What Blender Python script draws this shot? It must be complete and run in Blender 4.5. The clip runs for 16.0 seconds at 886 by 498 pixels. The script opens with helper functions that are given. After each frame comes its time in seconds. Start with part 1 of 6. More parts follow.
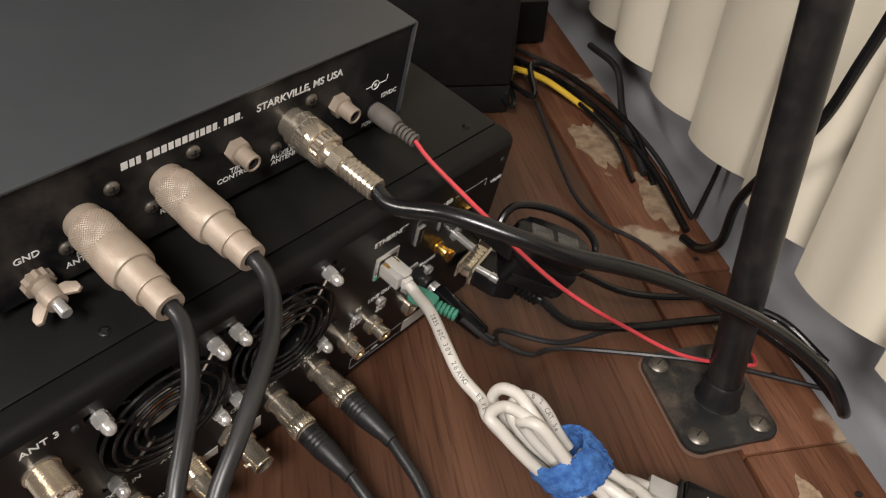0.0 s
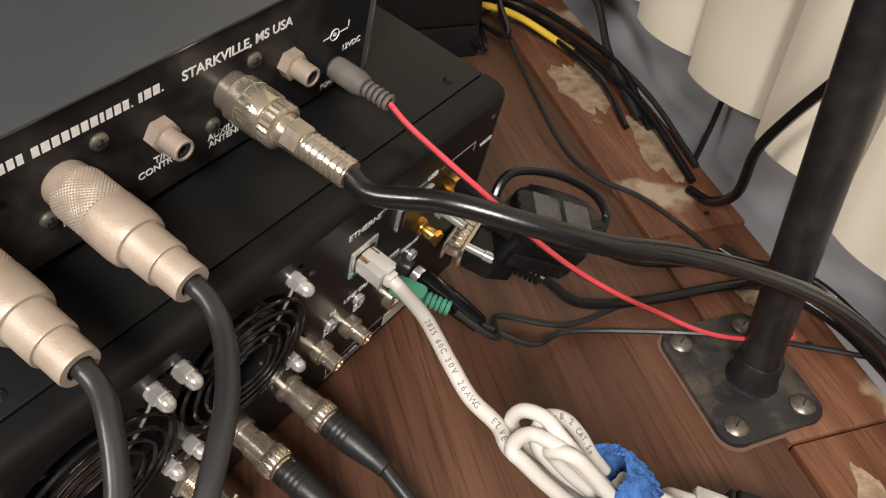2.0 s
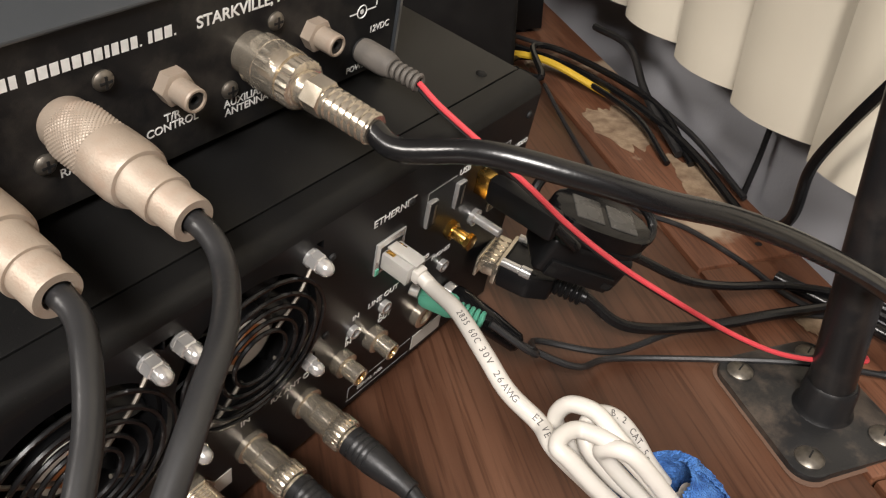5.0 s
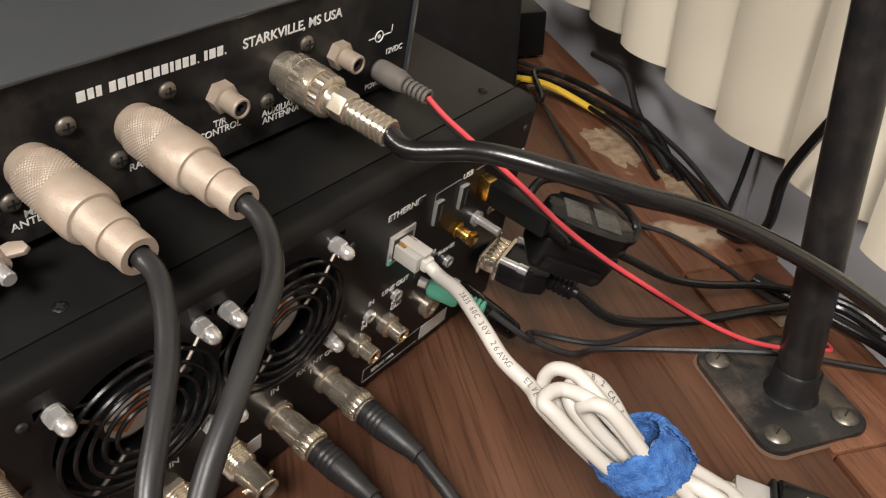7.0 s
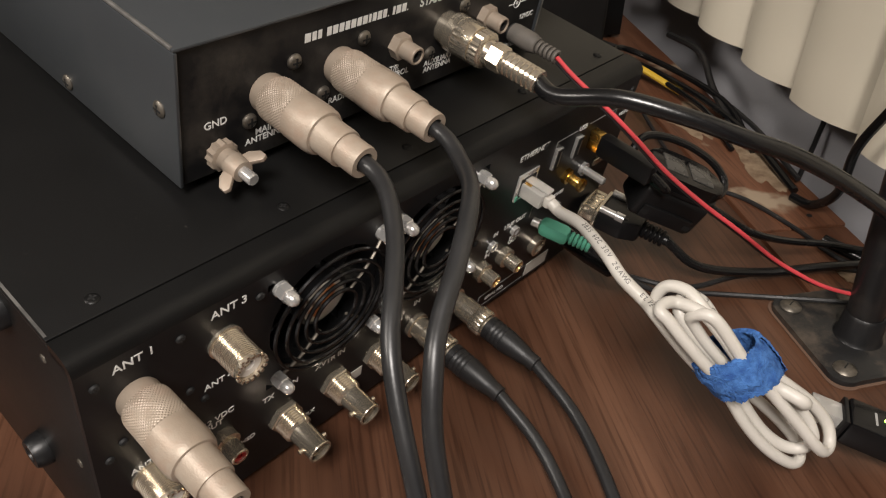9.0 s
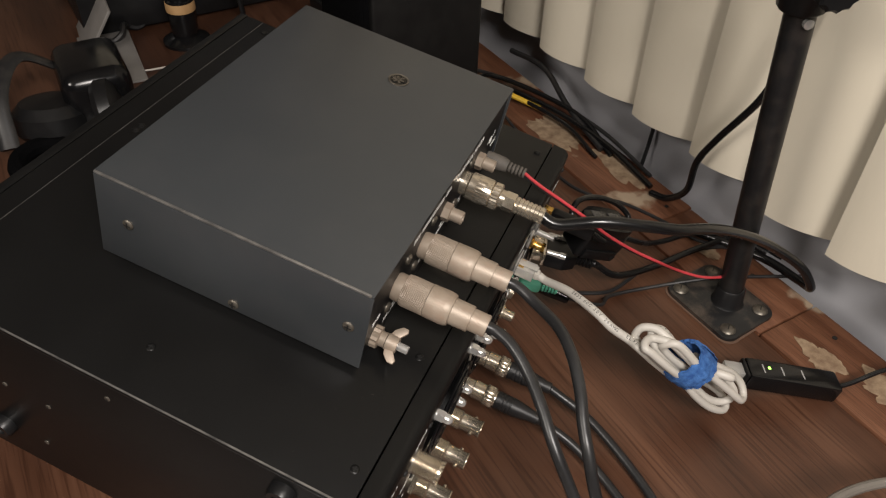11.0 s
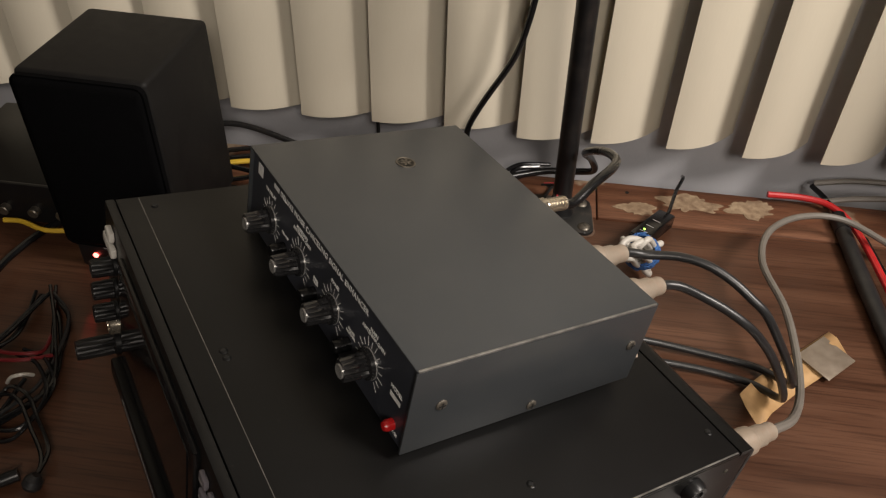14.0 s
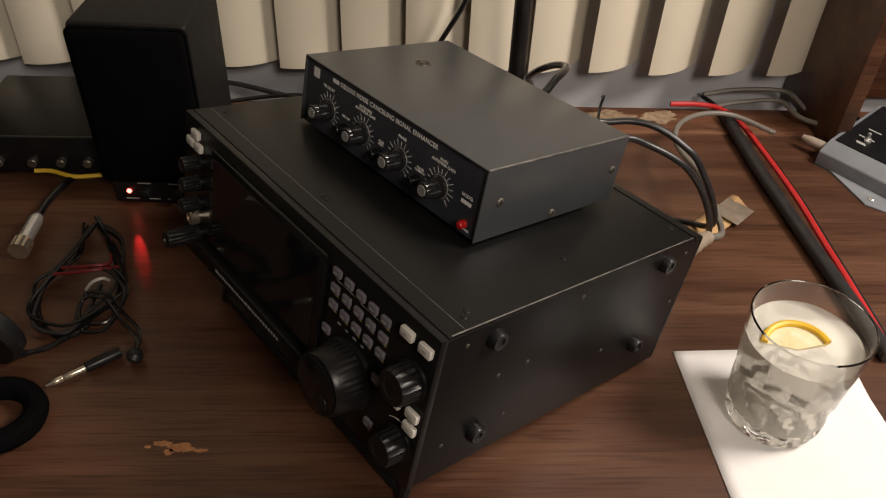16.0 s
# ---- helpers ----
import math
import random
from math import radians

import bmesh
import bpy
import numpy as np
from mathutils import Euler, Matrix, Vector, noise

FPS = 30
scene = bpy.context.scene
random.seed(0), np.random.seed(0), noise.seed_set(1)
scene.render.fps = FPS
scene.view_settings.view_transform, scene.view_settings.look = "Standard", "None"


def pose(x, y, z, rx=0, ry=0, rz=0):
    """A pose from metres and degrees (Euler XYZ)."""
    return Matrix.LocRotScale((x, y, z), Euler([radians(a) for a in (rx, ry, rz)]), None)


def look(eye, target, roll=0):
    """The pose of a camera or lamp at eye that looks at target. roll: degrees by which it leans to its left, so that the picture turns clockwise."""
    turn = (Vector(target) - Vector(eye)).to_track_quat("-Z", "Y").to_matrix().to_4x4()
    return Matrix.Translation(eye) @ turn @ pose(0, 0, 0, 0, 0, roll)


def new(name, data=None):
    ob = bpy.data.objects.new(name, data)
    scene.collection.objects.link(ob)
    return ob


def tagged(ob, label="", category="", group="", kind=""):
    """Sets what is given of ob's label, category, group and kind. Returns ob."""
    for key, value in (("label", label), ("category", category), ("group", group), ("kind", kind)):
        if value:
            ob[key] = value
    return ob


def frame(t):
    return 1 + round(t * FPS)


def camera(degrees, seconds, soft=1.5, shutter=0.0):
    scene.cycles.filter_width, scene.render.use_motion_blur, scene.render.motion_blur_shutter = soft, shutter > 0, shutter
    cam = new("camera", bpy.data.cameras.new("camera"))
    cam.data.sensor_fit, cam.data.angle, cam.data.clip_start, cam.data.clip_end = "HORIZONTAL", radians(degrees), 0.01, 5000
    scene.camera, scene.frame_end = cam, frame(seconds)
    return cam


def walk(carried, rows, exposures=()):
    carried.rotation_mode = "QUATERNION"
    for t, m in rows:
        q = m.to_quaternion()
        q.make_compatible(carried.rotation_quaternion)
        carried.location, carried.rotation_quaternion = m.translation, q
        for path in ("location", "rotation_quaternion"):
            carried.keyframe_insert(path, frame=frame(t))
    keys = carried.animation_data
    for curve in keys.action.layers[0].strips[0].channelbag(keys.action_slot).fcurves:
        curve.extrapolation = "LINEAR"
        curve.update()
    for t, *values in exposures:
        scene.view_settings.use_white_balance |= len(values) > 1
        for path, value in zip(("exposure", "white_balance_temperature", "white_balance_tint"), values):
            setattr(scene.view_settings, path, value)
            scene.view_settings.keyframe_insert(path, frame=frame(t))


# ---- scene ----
cam = camera(58.8, 16.0, 1.2)
PATH = [
    (0, (0.023, -0.238, 0.378), (1.191, 0.754, -0.908), 3.9),
    (0.5, (0.036, -0.2, 0.391), (1.232, 0.698, -0.937), 4.4),
    (1, (0.073, -0.157, 0.383), (1.268, 0.662, -0.996), 4.6),
    (1.5, (0.086, -0.152, 0.356), (1.275, 0.64, -1.044), 4.5),
    (2, (0.068, -0.18, 0.341), (1.237, 0.661, -1.047), 3.2),
    (2.5, (0.049, -0.213, 0.321), (1.206, 0.689, -1.038), 2.5),
    (3, (0.043, -0.23, 0.318), (1.203, 0.704, -1.017), 2.5),
    (3.5, (0.031, -0.232, 0.316), (1.207, 0.717, -0.994), 2.7),
    (4, (0.06, -0.213, 0.327), (1.267, 0.741, -0.951), 2.7),
    (4.5, (0.077, -0.175, 0.303), (1.306, 0.823, -0.92), 1.2),
    (5, (0.063, -0.186, 0.288), (1.308, 0.828, -0.903), 1.0),
    (5.2, (0.056, -0.204, 0.283), (1.309, 0.834, -0.88), 0.4),
    (7.3, (0.026, -0.22, 0.303), (1.289, 0.84, -0.829), 0.9),
    (7.5, (0.023, -0.224, 0.303), (1.28, 0.841, -0.83), 0.8),
    (8, (0.005, -0.229, 0.301), (1.231, 0.854, -0.85), 0.7),
    (8.5, (-0.021, -0.225, 0.303), (1.18, 0.873, -0.86), 0.9),
    (9, (-0.049, -0.223, 0.313), (1.145, 0.881, -0.851), 1.7),
    (9.5, (-0.069, -0.202, 0.347), (1.151, 0.863, -0.827), 2.8),
    (9.7, (-0.08, -0.186, 0.355), (1.154, 0.854, -0.826), 2.9),
    (11.8, (-0.205, 0.017, 0.541), (1.304, 0.235, -0.753), 2.2),
    (12, (-0.208, 0.082, 0.529), (1.348, 0.228, -0.72), 1.9),
    (12.5, (-0.195, 0.163, 0.551), (1.35, 0.09, -0.717), 1.5),
    (13, (-0.163, 0.145, 0.551), (1.335, -0.19, -0.731), 1.5),
    (13.5, (-0.141, 0.19, 0.536), (1.273, -0.386, -0.756), 1.4),
    (14, (-0.152, 0.286, 0.532), (1.166, -0.464, -0.772), 2.1),
    (14.5, (-0.189, 0.333, 0.549), (1.087, -0.503, -0.744), 2.9),
    (15, (-0.229, 0.352, 0.557), (1.01, -0.551, -0.727), 3.7),
    (15.5, (-0.241, 0.419, 0.561), (0.959, -0.547, -0.715), 3.5),
    (16, (-0.258, 0.486, 0.546), (0.913, -0.509, -0.733), 3.1),
]
EXPOSURES = [(0, 0.42, 6150, 10), (1.0, 0.70, 6150, 10), (1.5, 0.88, 6150, 10), (2.5, 0.70, 6250, 10), (3.5, 0.68, 6250, 10), (5.0, 0.86, 6150, 10), (7.5, 0.72, 6250, 10), (9.0, 0.36, 6300, 10),
             (9.7, 0.22, 6300, 10), (11.8, 0.09, 6300, 10), (13.5, 0.14, 6400, 10), (14.5, 0.08, 6600, 11), (16, 0.10, 6800, 12)]
walk(cam, [(t, look(e, g, r)) for t, e, g, r in PATH], EXPOSURES)

# lamps of the room: a bright one to the side behind the radio, a weaker one across the room
LAMPS = [((-0.55, -0.55, 1.08), (0.25, -0.05, 0.0), 0.42, 19.0, (1.0, 0.915, 0.83)),
         ((-1.15, 0.55, 1.20), (0.40, -0.20, 0.0), 0.50, 13.0, (1.0, 0.90, 0.79))]

# ---- light, world, exposure ----
world = bpy.data.worlds.new("world")
scene.world = world
world.use_nodes = True
world.node_tree.nodes["Background"].inputs[0].default_value = (0.05, 0.045, 0.04, 1)
world.node_tree.nodes["Background"].inputs[1].default_value = 0.3


def area_lamp(name, eye, target, size, watts, colour):
    d = bpy.data.lights.new(name, "AREA")
    d.shape, d.size, d.energy, d.color = "DISK", size, watts, colour
    ob = new(name, d)
    ob.matrix_world = look(eye, target)
    return ob


for lamp in LAMPS:
    area_lamp("room_lamp", *lamp)

# ---- frames of reference: the tilted radio, the box on it, the window wall ----
TILT, RISE = 11.0, 0.024
RADIO = pose(0, 0, RISE, TILT, 0, 1.4)
TOP = 0.118
TUNER = pose(0, 0, RISE, TILT, 0, 0) @ pose(0.070, 0.050, TOP + 0.0045, 0, 1.2, 2.2)   # its left side stands a little proud
WALL = pose(0, 0, 0, 0, 0, -35.97)   # local x: towards the window, local y: along it


# ---- materials ----
def material(name, base, rough=0.5, metal=0.0, second=None, scale=40.0, grain=400.0, bump=0.0, mix=0.5, rough_var=0.1,
             stretch=(1, 1, 1), coat=0.0, spec=0.5, emit=None, power=0.0, dust=None, dust_scale=25.0, dust_amount=0.5, dust_low=0.48, dust_high=0.72):
    m = bpy.data.materials.new(name)
    m.use_nodes = True
    t = m.node_tree
    b = t.nodes["Principled BSDF"]
    b.inputs["Metallic"].default_value = metal
    b.inputs["Coat Weight"].default_value = coat
    b.inputs["Specular IOR Level"].default_value = spec
    tc = t.nodes.new("ShaderNodeTexCoord")
    mp = t.nodes.new("ShaderNodeMapping")
    mp.inputs["Scale"].default_value = stretch
    t.links.new(tc.outputs["Object"], mp.inputs[0])
    n1 = t.nodes.new("ShaderNodeTexNoise")
    n1.inputs["Scale"].default_value, n1.inputs["Detail"].default_value = scale, 5
    n2 = t.nodes.new("ShaderNodeTexNoise")
    n2.inputs["Scale"].default_value, n2.inputs["Detail"].default_value = grain, 2
    t.links.new(mp.outputs[0], n1.inputs[0])
    t.links.new(mp.outputs[0], n2.inputs[0])
    second = second or tuple(c * 0.75 for c in base)
    ramp = t.nodes.new("ShaderNodeValToRGB")
    ramp.color_ramp.elements[0].position, ramp.color_ramp.elements[1].position = 0.5 - mix / 2, 0.5 + mix / 2
    ramp.color_ramp.elements[0].color, ramp.color_ramp.elements[1].color = (*second, 1), (*base, 1)
    t.links.new(n1.outputs[0], ramp.inputs[0])
    col = ramp.outputs[0]
    if dust:
        n3 = t.nodes.new("ShaderNodeTexNoise")
        n3.inputs["Scale"].default_value, n3.inputs["Detail"].default_value = dust_scale, 8
        n3.inputs["Roughness"].default_value = 0.7
        t.links.new(tc.outputs["Object"], n3.inputs[0])
        r3 = t.nodes.new("ShaderNodeValToRGB")
        r3.color_ramp.elements[0].position, r3.color_ramp.elements[1].position = dust_low, dust_high
        r3.color_ramp.elements[1].color = (dust_amount, dust_amount, dust_amount, 1)
        t.links.new(n3.outputs[0], r3.inputs[0])
        mx = t.nodes.new("ShaderNodeMix")
        mx.data_type = "RGBA"
        mx.inputs["B"].default_value = (*dust, 1)
        t.links.new(r3.outputs[0], mx.inputs["Factor"])
        t.links.new(col, mx.inputs["A"])
        col = mx.outputs["Result"]
    t.links.new(col, b.inputs["Base Color"])
    mr = t.nodes.new("ShaderNodeMapRange")
    mr.inputs["To Min"].default_value, mr.inputs["To Max"].default_value = max(0.02, rough - rough_var), min(1, rough + rough_var)
    t.links.new(n1.outputs[0], mr.inputs[0])
    t.links.new(mr.outputs[0], b.inputs["Roughness"])
    if bump:
        bp = t.nodes.new("ShaderNodeBump")
        bp.inputs["Strength"].default_value, bp.inputs["Distance"].default_value = 1.0, bump
        t.links.new(n2.outputs[0], bp.inputs["Height"])
        t.links.new(bp.outputs[0], b.inputs["Normal"])
    if emit:
        b.inputs["Emission Color"].default_value, b.inputs["Emission Strength"].default_value = (*emit, 1), power
    return m


def wood(name, dark, mid, light, turn=0.0, rough=0.42, scale=1.0, chips=None):
    """Grain along the local y axis after a turn about z."""
    m = bpy.data.materials.new(name)
    m.use_nodes = True
    t = m.node_tree
    b = t.nodes["Principled BSDF"]
    tc = t.nodes.new("ShaderNodeTexCoord")
    rot = t.nodes.new("ShaderNodeMapping")
    rot.inputs["Rotation"].default_value = (0, 0, radians(turn))
    mp = t.nodes.new("ShaderNodeMapping")
    mp.inputs["Scale"].default_value = (38 * scale, 1.7 * scale, 38 * scale)
    t.links.new(tc.outputs["Object"], rot.inputs[0])
    t.links.new(rot.outputs[0], mp.inputs[0])
    n1 = t.nodes.new("ShaderNodeTexNoise")
    n1.inputs["Scale"].default_value, n1.inputs["Detail"].default_value, n1.inputs["Distortion"].default_value = 1.0, 7, 0.6
    n1.inputs["Roughness"].default_value = 0.62
    t.links.new(mp.outputs[0], n1.inputs[0])
    mp2 = t.nodes.new("ShaderNodeMapping")
    mp2.inputs["Scale"].default_value = (700 * scale, 22 * scale, 700 * scale)
    t.links.new(rot.outputs[0], mp2.inputs[0])
    n2 = t.nodes.new("ShaderNodeTexNoise")
    n2.inputs["Scale"].default_value, n2.inputs["Detail"].default_value = 1.0, 2
    t.links.new(mp2.outputs[0], n2.inputs[0])
    r = t.nodes.new("ShaderNodeValToRGB")
    e = r.color_ramp.elements
    e[0].position, e[0].color = 0.30, (*dark, 1)
    e[1].position, e[1].color = 0.72, (*light, 1)
    k = e.new(0.50)
    k.color = (*mid, 1)
    t.links.new(n1.outputs[0], r.inputs[0])
    r2 = t.nodes.new("ShaderNodeValToRGB")
    r2.color_ramp.elements[0].position, r2.color_ramp.elements[1].position = 0.36, 0.5
    r2.color_ramp.elements[0].color = (0.55, 0.5, 0.46, 1)
    t.links.new(n2.outputs[0], r2.inputs[0])
    mul = t.nodes.new("ShaderNodeMix")
    mul.data_type, mul.blend_type = "RGBA", "MULTIPLY"
    mul.inputs["Factor"].default_value = 0.8
    t.links.new(r.outputs[0], mul.inputs["A"])
    t.links.new(r2.outputs[0], mul.inputs["B"])
    col = mul.outputs["Result"]
    if chips:
        nz = t.nodes.new("ShaderNodeTexNoise")
        nz.inputs["Scale"].default_value, nz.inputs["Detail"].default_value = 11, 7
        t.links.new(tc.outputs["Object"], nz.inputs[0])
        rz = t.nodes.new("ShaderNodeValToRGB")
        rz.color_ramp.elements[0].position, rz.color_ramp.elements[1].position = 0.60, 0.64
        t.links.new(nz.outputs[0], rz.inputs[0])
        mc = t.nodes.new("ShaderNodeMix")
        mc.data_type = "RGBA"
        mc.inputs["B"].default_value = (*chips, 1)
        t.links.new(rz.outputs[0], mc.inputs["Factor"])
        t.links.new(col, mc.inputs["A"])
        col = mc.outputs["Result"]
    t.links.new(col, b.inputs["Base Color"])
    mr = t.nodes.new("ShaderNodeMapRange")
    mr.inputs["To Min"].default_value, mr.inputs["To Max"].default_value = rough - 0.12, rough + 0.12
    t.links.new(n1.outputs[0], mr.inputs[0])
    t.links.new(mr.outputs[0], b.inputs["Roughness"])
    bp = t.nodes.new("ShaderNodeBump")
    bp.inputs["Strength"].default_value, bp.inputs["Distance"].default_value = 0.5, 0.0002
    t.links.new(n2.outputs[0], bp.inputs["Height"])
    t.links.new(bp.outputs[0], b.inputs["Normal"])
    return m


M_DESK = wood("walnut_laminate", (0.038, 0.0150, 0.0080), (0.077, 0.0330, 0.0180), (0.130, 0.0610, 0.0345), 0, 0.40, 0.60)
M_STRIP = wood("trim_laminate", (0.07, 0.026, 0.012), (0.125, 0.05, 0.025), (0.19, 0.085, 0.045), 0, 0.5, 1.4, (0.30, 0.23, 0.16))
M_CHIP = material("chipboard", (0.34, 0.25, 0.16), 0.9, 0, (0.16, 0.10, 0.06), 120, 600, 0.0006, 0.4)
M_BARE = material("scuffed_bare_wood", (0.46, 0.22, 0.09), 0.8, 0, (0.28, 0.12, 0.05), 150, 700, 0.0004, 0.4)
M_CABINET = wood("cabinet_wood", (0.03, 0.012, 0.006), (0.075, 0.03, 0.014), (0.13, 0.055, 0.026), 0, 0.4)
M_WALL = material("pale_wall_paint", (0.50, 0.50, 0.53), 0.7, 0, (0.45, 0.45, 0.48), 6, 300, 0.0002)
M_ROOM = material("room_paint", (0.17, 0.145, 0.12), 0.8, 0, (0.15, 0.125, 0.105), 4, 200, 0.0002)
M_CEIL = material("ceiling_paint", (0.52, 0.49, 0.45), 0.85, 0, (0.48, 0.45, 0.41), 5, 200, 0.0003)
M_CARPET = material("carpet", (0.12, 0.09, 0.07), 0.95, 0, (0.07, 0.05, 0.04), 60, 800, 0.002)
M_SLAT = material("blind_vinyl", (0.65, 0.595, 0.485), 0.45, 0, (0.58, 0.53, 0.425), 12, 350, 0.00008, 0.6, 0.1, (1, 1, 0.25))
M_RADIO = material("black_powder_coat", (0.0068, 0.0068, 0.0068), 0.33, 0, (0.005, 0.005, 0.005), 18, 2600, 0.00006, 0.6, 0.08,
                   dust=(0.20, 0.18, 0.16), dust_scale=380, dust_amount=0.38, dust_low=0.66, dust_high=0.78, spec=0.22)
M_TUNER = material("grey_painted_steel", (0.036, 0.0395, 0.043), 0.30, 0, (0.031, 0.034, 0.037), 9, 3000, 0.00005, 0.6, 0.06,
                   dust=(0.2, 0.18, 0.16), dust_scale=30, dust_amount=0.03, spec=0.62)
M_PANEL = material("black_screened_panel", (0.0075, 0.0078, 0.0088), 0.38, 0, (0.0055, 0.0058, 0.0065), 20, 2500, 0.00004,
                   dust=(0.30, 0.27, 0.23), dust_scale=420, dust_amount=0.45, dust_low=0.66, dust_high=0.76, spec=0.26)
M_REARPANEL = material("dusty_black_panel", (0.0085, 0.0085, 0.0092), 0.40, 0, (0.006, 0.0062, 0.007), 20, 2500, 0.00004,
                       dust=(0.16, 0.14, 0.115), dust_scale=26, dust_amount=0.32, dust_low=0.46, dust_high=0.80, spec=0.26)
M_BLUEPANEL = material("front_panel_paint", (0.042, 0.046, 0.058), 0.4, 0, (0.019, 0.021, 0.027), 25, 2500, 0.00004)
# bright metal for edge and seam lines, their highlight put into the colour
M_EDGE_SHINE = material("edge_highlight_metal", (0.42, 0.41, 0.39), 0.4, 0.8, (0.12, 0.12, 0.12), 90, 900, 0.0001)
M_PRINT = material("white_print", (0.78, 0.78, 0.76), 0.6, 0, (0.6, 0.6, 0.58), 300)
M_YELPRINT = material("yellow_print", (0.50, 0.40, 0.05), 0.6, 0, (0.40, 0.32, 0.04), 300)
M_DIMPRINT = material("grey_print", (0.35, 0.35, 0.34), 0.6, 0, (0.28, 0.28, 0.27), 300)
M_NICKEL = material("dusty_nickel", (0.370, 0.315, 0.255), 0.46, 0.22, (0.26, 0.205, 0.155), 60, 1500, 0.0001, 0.6, 0.12, dust=(0.30, 0.20, 0.145), dust_scale=70, dust_amount=0.65)
M_CHROME = material("plated_brass", (0.76, 0.69, 0.57), 0.22, 0.88, (0.52, 0.45, 0.35), 80, 900, 0.00003, 0.6, 0.1)
M_KNOB = material("gloss_black_knob", (0.022, 0.022, 0.023), 0.10, 0, (0.015, 0.015, 0.016), 120, rough_var=0.03, spec=0.7)
M_STEEL = material("bright_steel", (0.76, 0.75, 0.73), 0.22, 0.72, (0.60, 0.59, 0.57), 90)
M_AGED = material("aged_screw", (0.24, 0.215, 0.18), 0.42, 0.8, (0.10, 0.09, 0.075), 250)
M_GOLD = material("gold_plate", (0.85, 0.55, 0.16), 0.25, 1.0, (0.7, 0.42, 0.1), 120)
M_TEFLON = material("white_insulator", (0.75, 0.71, 0.66), 0.5)
# near-black for small dark parts and for shade painted into holes and openings
M_DARK = material("dark_parts_and_shade", (0.006, 0.006, 0.006), 0.7)
M_RUBBER = material("black_rubber", (0.012, 0.012, 0.0125), 0.45, 0, (0.013, 0.013, 0.014), 60, 700, 0.0001, 0.5, 0.12, dust=(0.12, 0.10, 0.085), dust_scale=50, dust_amount=0.18)
M_COAX = material("black_coax_jacket", (0.0065, 0.0065, 0.007), 0.24, 0, (0.005, 0.005, 0.0053), 40, 500, 0.00006, 0.5, 0.1)
M_GREYCOAX = material("dark_grey_coax", (0.019, 0.019, 0.0198), 0.36, 0, (0.013, 0.013, 0.0136), 40, 500, 0.00005, 0.5, 0.1)
M_GREYCABLE = material("grey_cable_jacket", (0.17, 0.155, 0.135), 0.5, 0, (0.13, 0.115, 0.1), 40)
M_BEIGE = material("beige_plug", (0.34, 0.28, 0.23), 0.55, 0, (0.26, 0.21, 0.17), 50)
M_REDWIRE = material("red_wire", (0.50, 0.018, 0.020), 0.42, 0, (0.40, 0.014, 0.016), 40)
M_PINKWIRE = material("faded_red_wire", (0.62, 0.060, 0.075), 0.42, 0, (0.42, 0.04, 0.045), 40)
M_DUSTYPLUG = material("dusty_grey_plug", (0.15, 0.132, 0.112), 0.7, 0, (0.075, 0.068, 0.06), 90, 900, 0.0001)
M_WHITECABLE = material("white_cable_jacket", (0.55, 0.52, 0.475), 0.42, 0, (0.47, 0.445, 0.40), 30, 400, 0.00005)
M_VELCRO = material("blue_hook_strap", (0.070, 0.20, 0.52), 0.95, 0, (0.02, 0.085, 0.30), 260, 1600, 0.0012, 0.35)
M_INK = material("cable_ink", (0.10, 0.095, 0.09), 0.6)
M_GREEN = material("green_plug", (0.10, 0.36, 0.25), 0.5, 0, (0.08, 0.30, 0.2), 60)
M_YELLOW = material("yellow_cable", (0.62, 0.40, 0.03), 0.5, 0, (0.5, 0.32, 0.02), 40)
M_FANLABEL = material("fan_label_orange", (0.42, 0.16, 0.05), 0.6, 0, (0.3, 0.11, 0.03), 60)
M_LABEL = material("paper_label", (0.52, 0.50, 0.45), 0.6, 0, (0.40, 0.38, 0.34), 80)
M_PLASTIC = material("black_plastic", (0.009, 0.009, 0.0095), 0.36, 0, (0.006, 0.006, 0.0065), 60, 900, 0.00005, spec=0.35)
M_GLOSS = material("gloss_black_plastic", (0.006, 0.006, 0.0065), 0.20, 0, (0.0045, 0.0045, 0.005), 60, spec=0.35)
M_SCREEN = material("display_glass", (0.006, 0.006, 0.007), 0.07, 0, (0.005, 0.005, 0.006), 30, rough_var=0.02)
M_KEY = material("grey_rubber_key", (0.14, 0.13, 0.145), 0.50, 0, (0.11, 0.10, 0.115), 80)
M_WHITEKEY = material("white_key", (0.62, 0.60, 0.55), 0.5, 0, (0.52, 0.5, 0.46), 80)
M_SPEAKER = material("speaker_vinyl", (0.009, 0.0085, 0.008), 0.55, 0, (0.006, 0.0055, 0.0055), 70, 1400, 0.0002, spec=0.2)
M_CLOTH = material("speaker_cloth", (0.003, 0.003, 0.0034), 0.95, 0, (0.002, 0.002, 0.0023), 200, 1800, 0.0005, spec=0.04)
M_DUSTYBLACK = material("dusty_black_paint", (0.016, 0.016, 0.017), 0.38, 0, (0.012, 0.012, 0.012), 30, 700, 0.00008, 0.5, 0.1, dust=(0.24, 0.18, 0.13), dust_scale=30, dust_amount=0.38)
M_HALO = material("dusty_laminate", (0.13, 0.080, 0.055), 0.8, 0, (0.12, 0.065, 0.04), 70, 500, 0.0002)
M_POLE = material("black_pole_paint", (0.011, 0.011, 0.0115), 0.36, 0, (0.008, 0.008, 0.0085), 30, 700, 0.00006, 0.5, 0.1, spec=0.4, dust=(0.16, 0.12, 0.09), dust_scale=30, dust_amount=0.12)
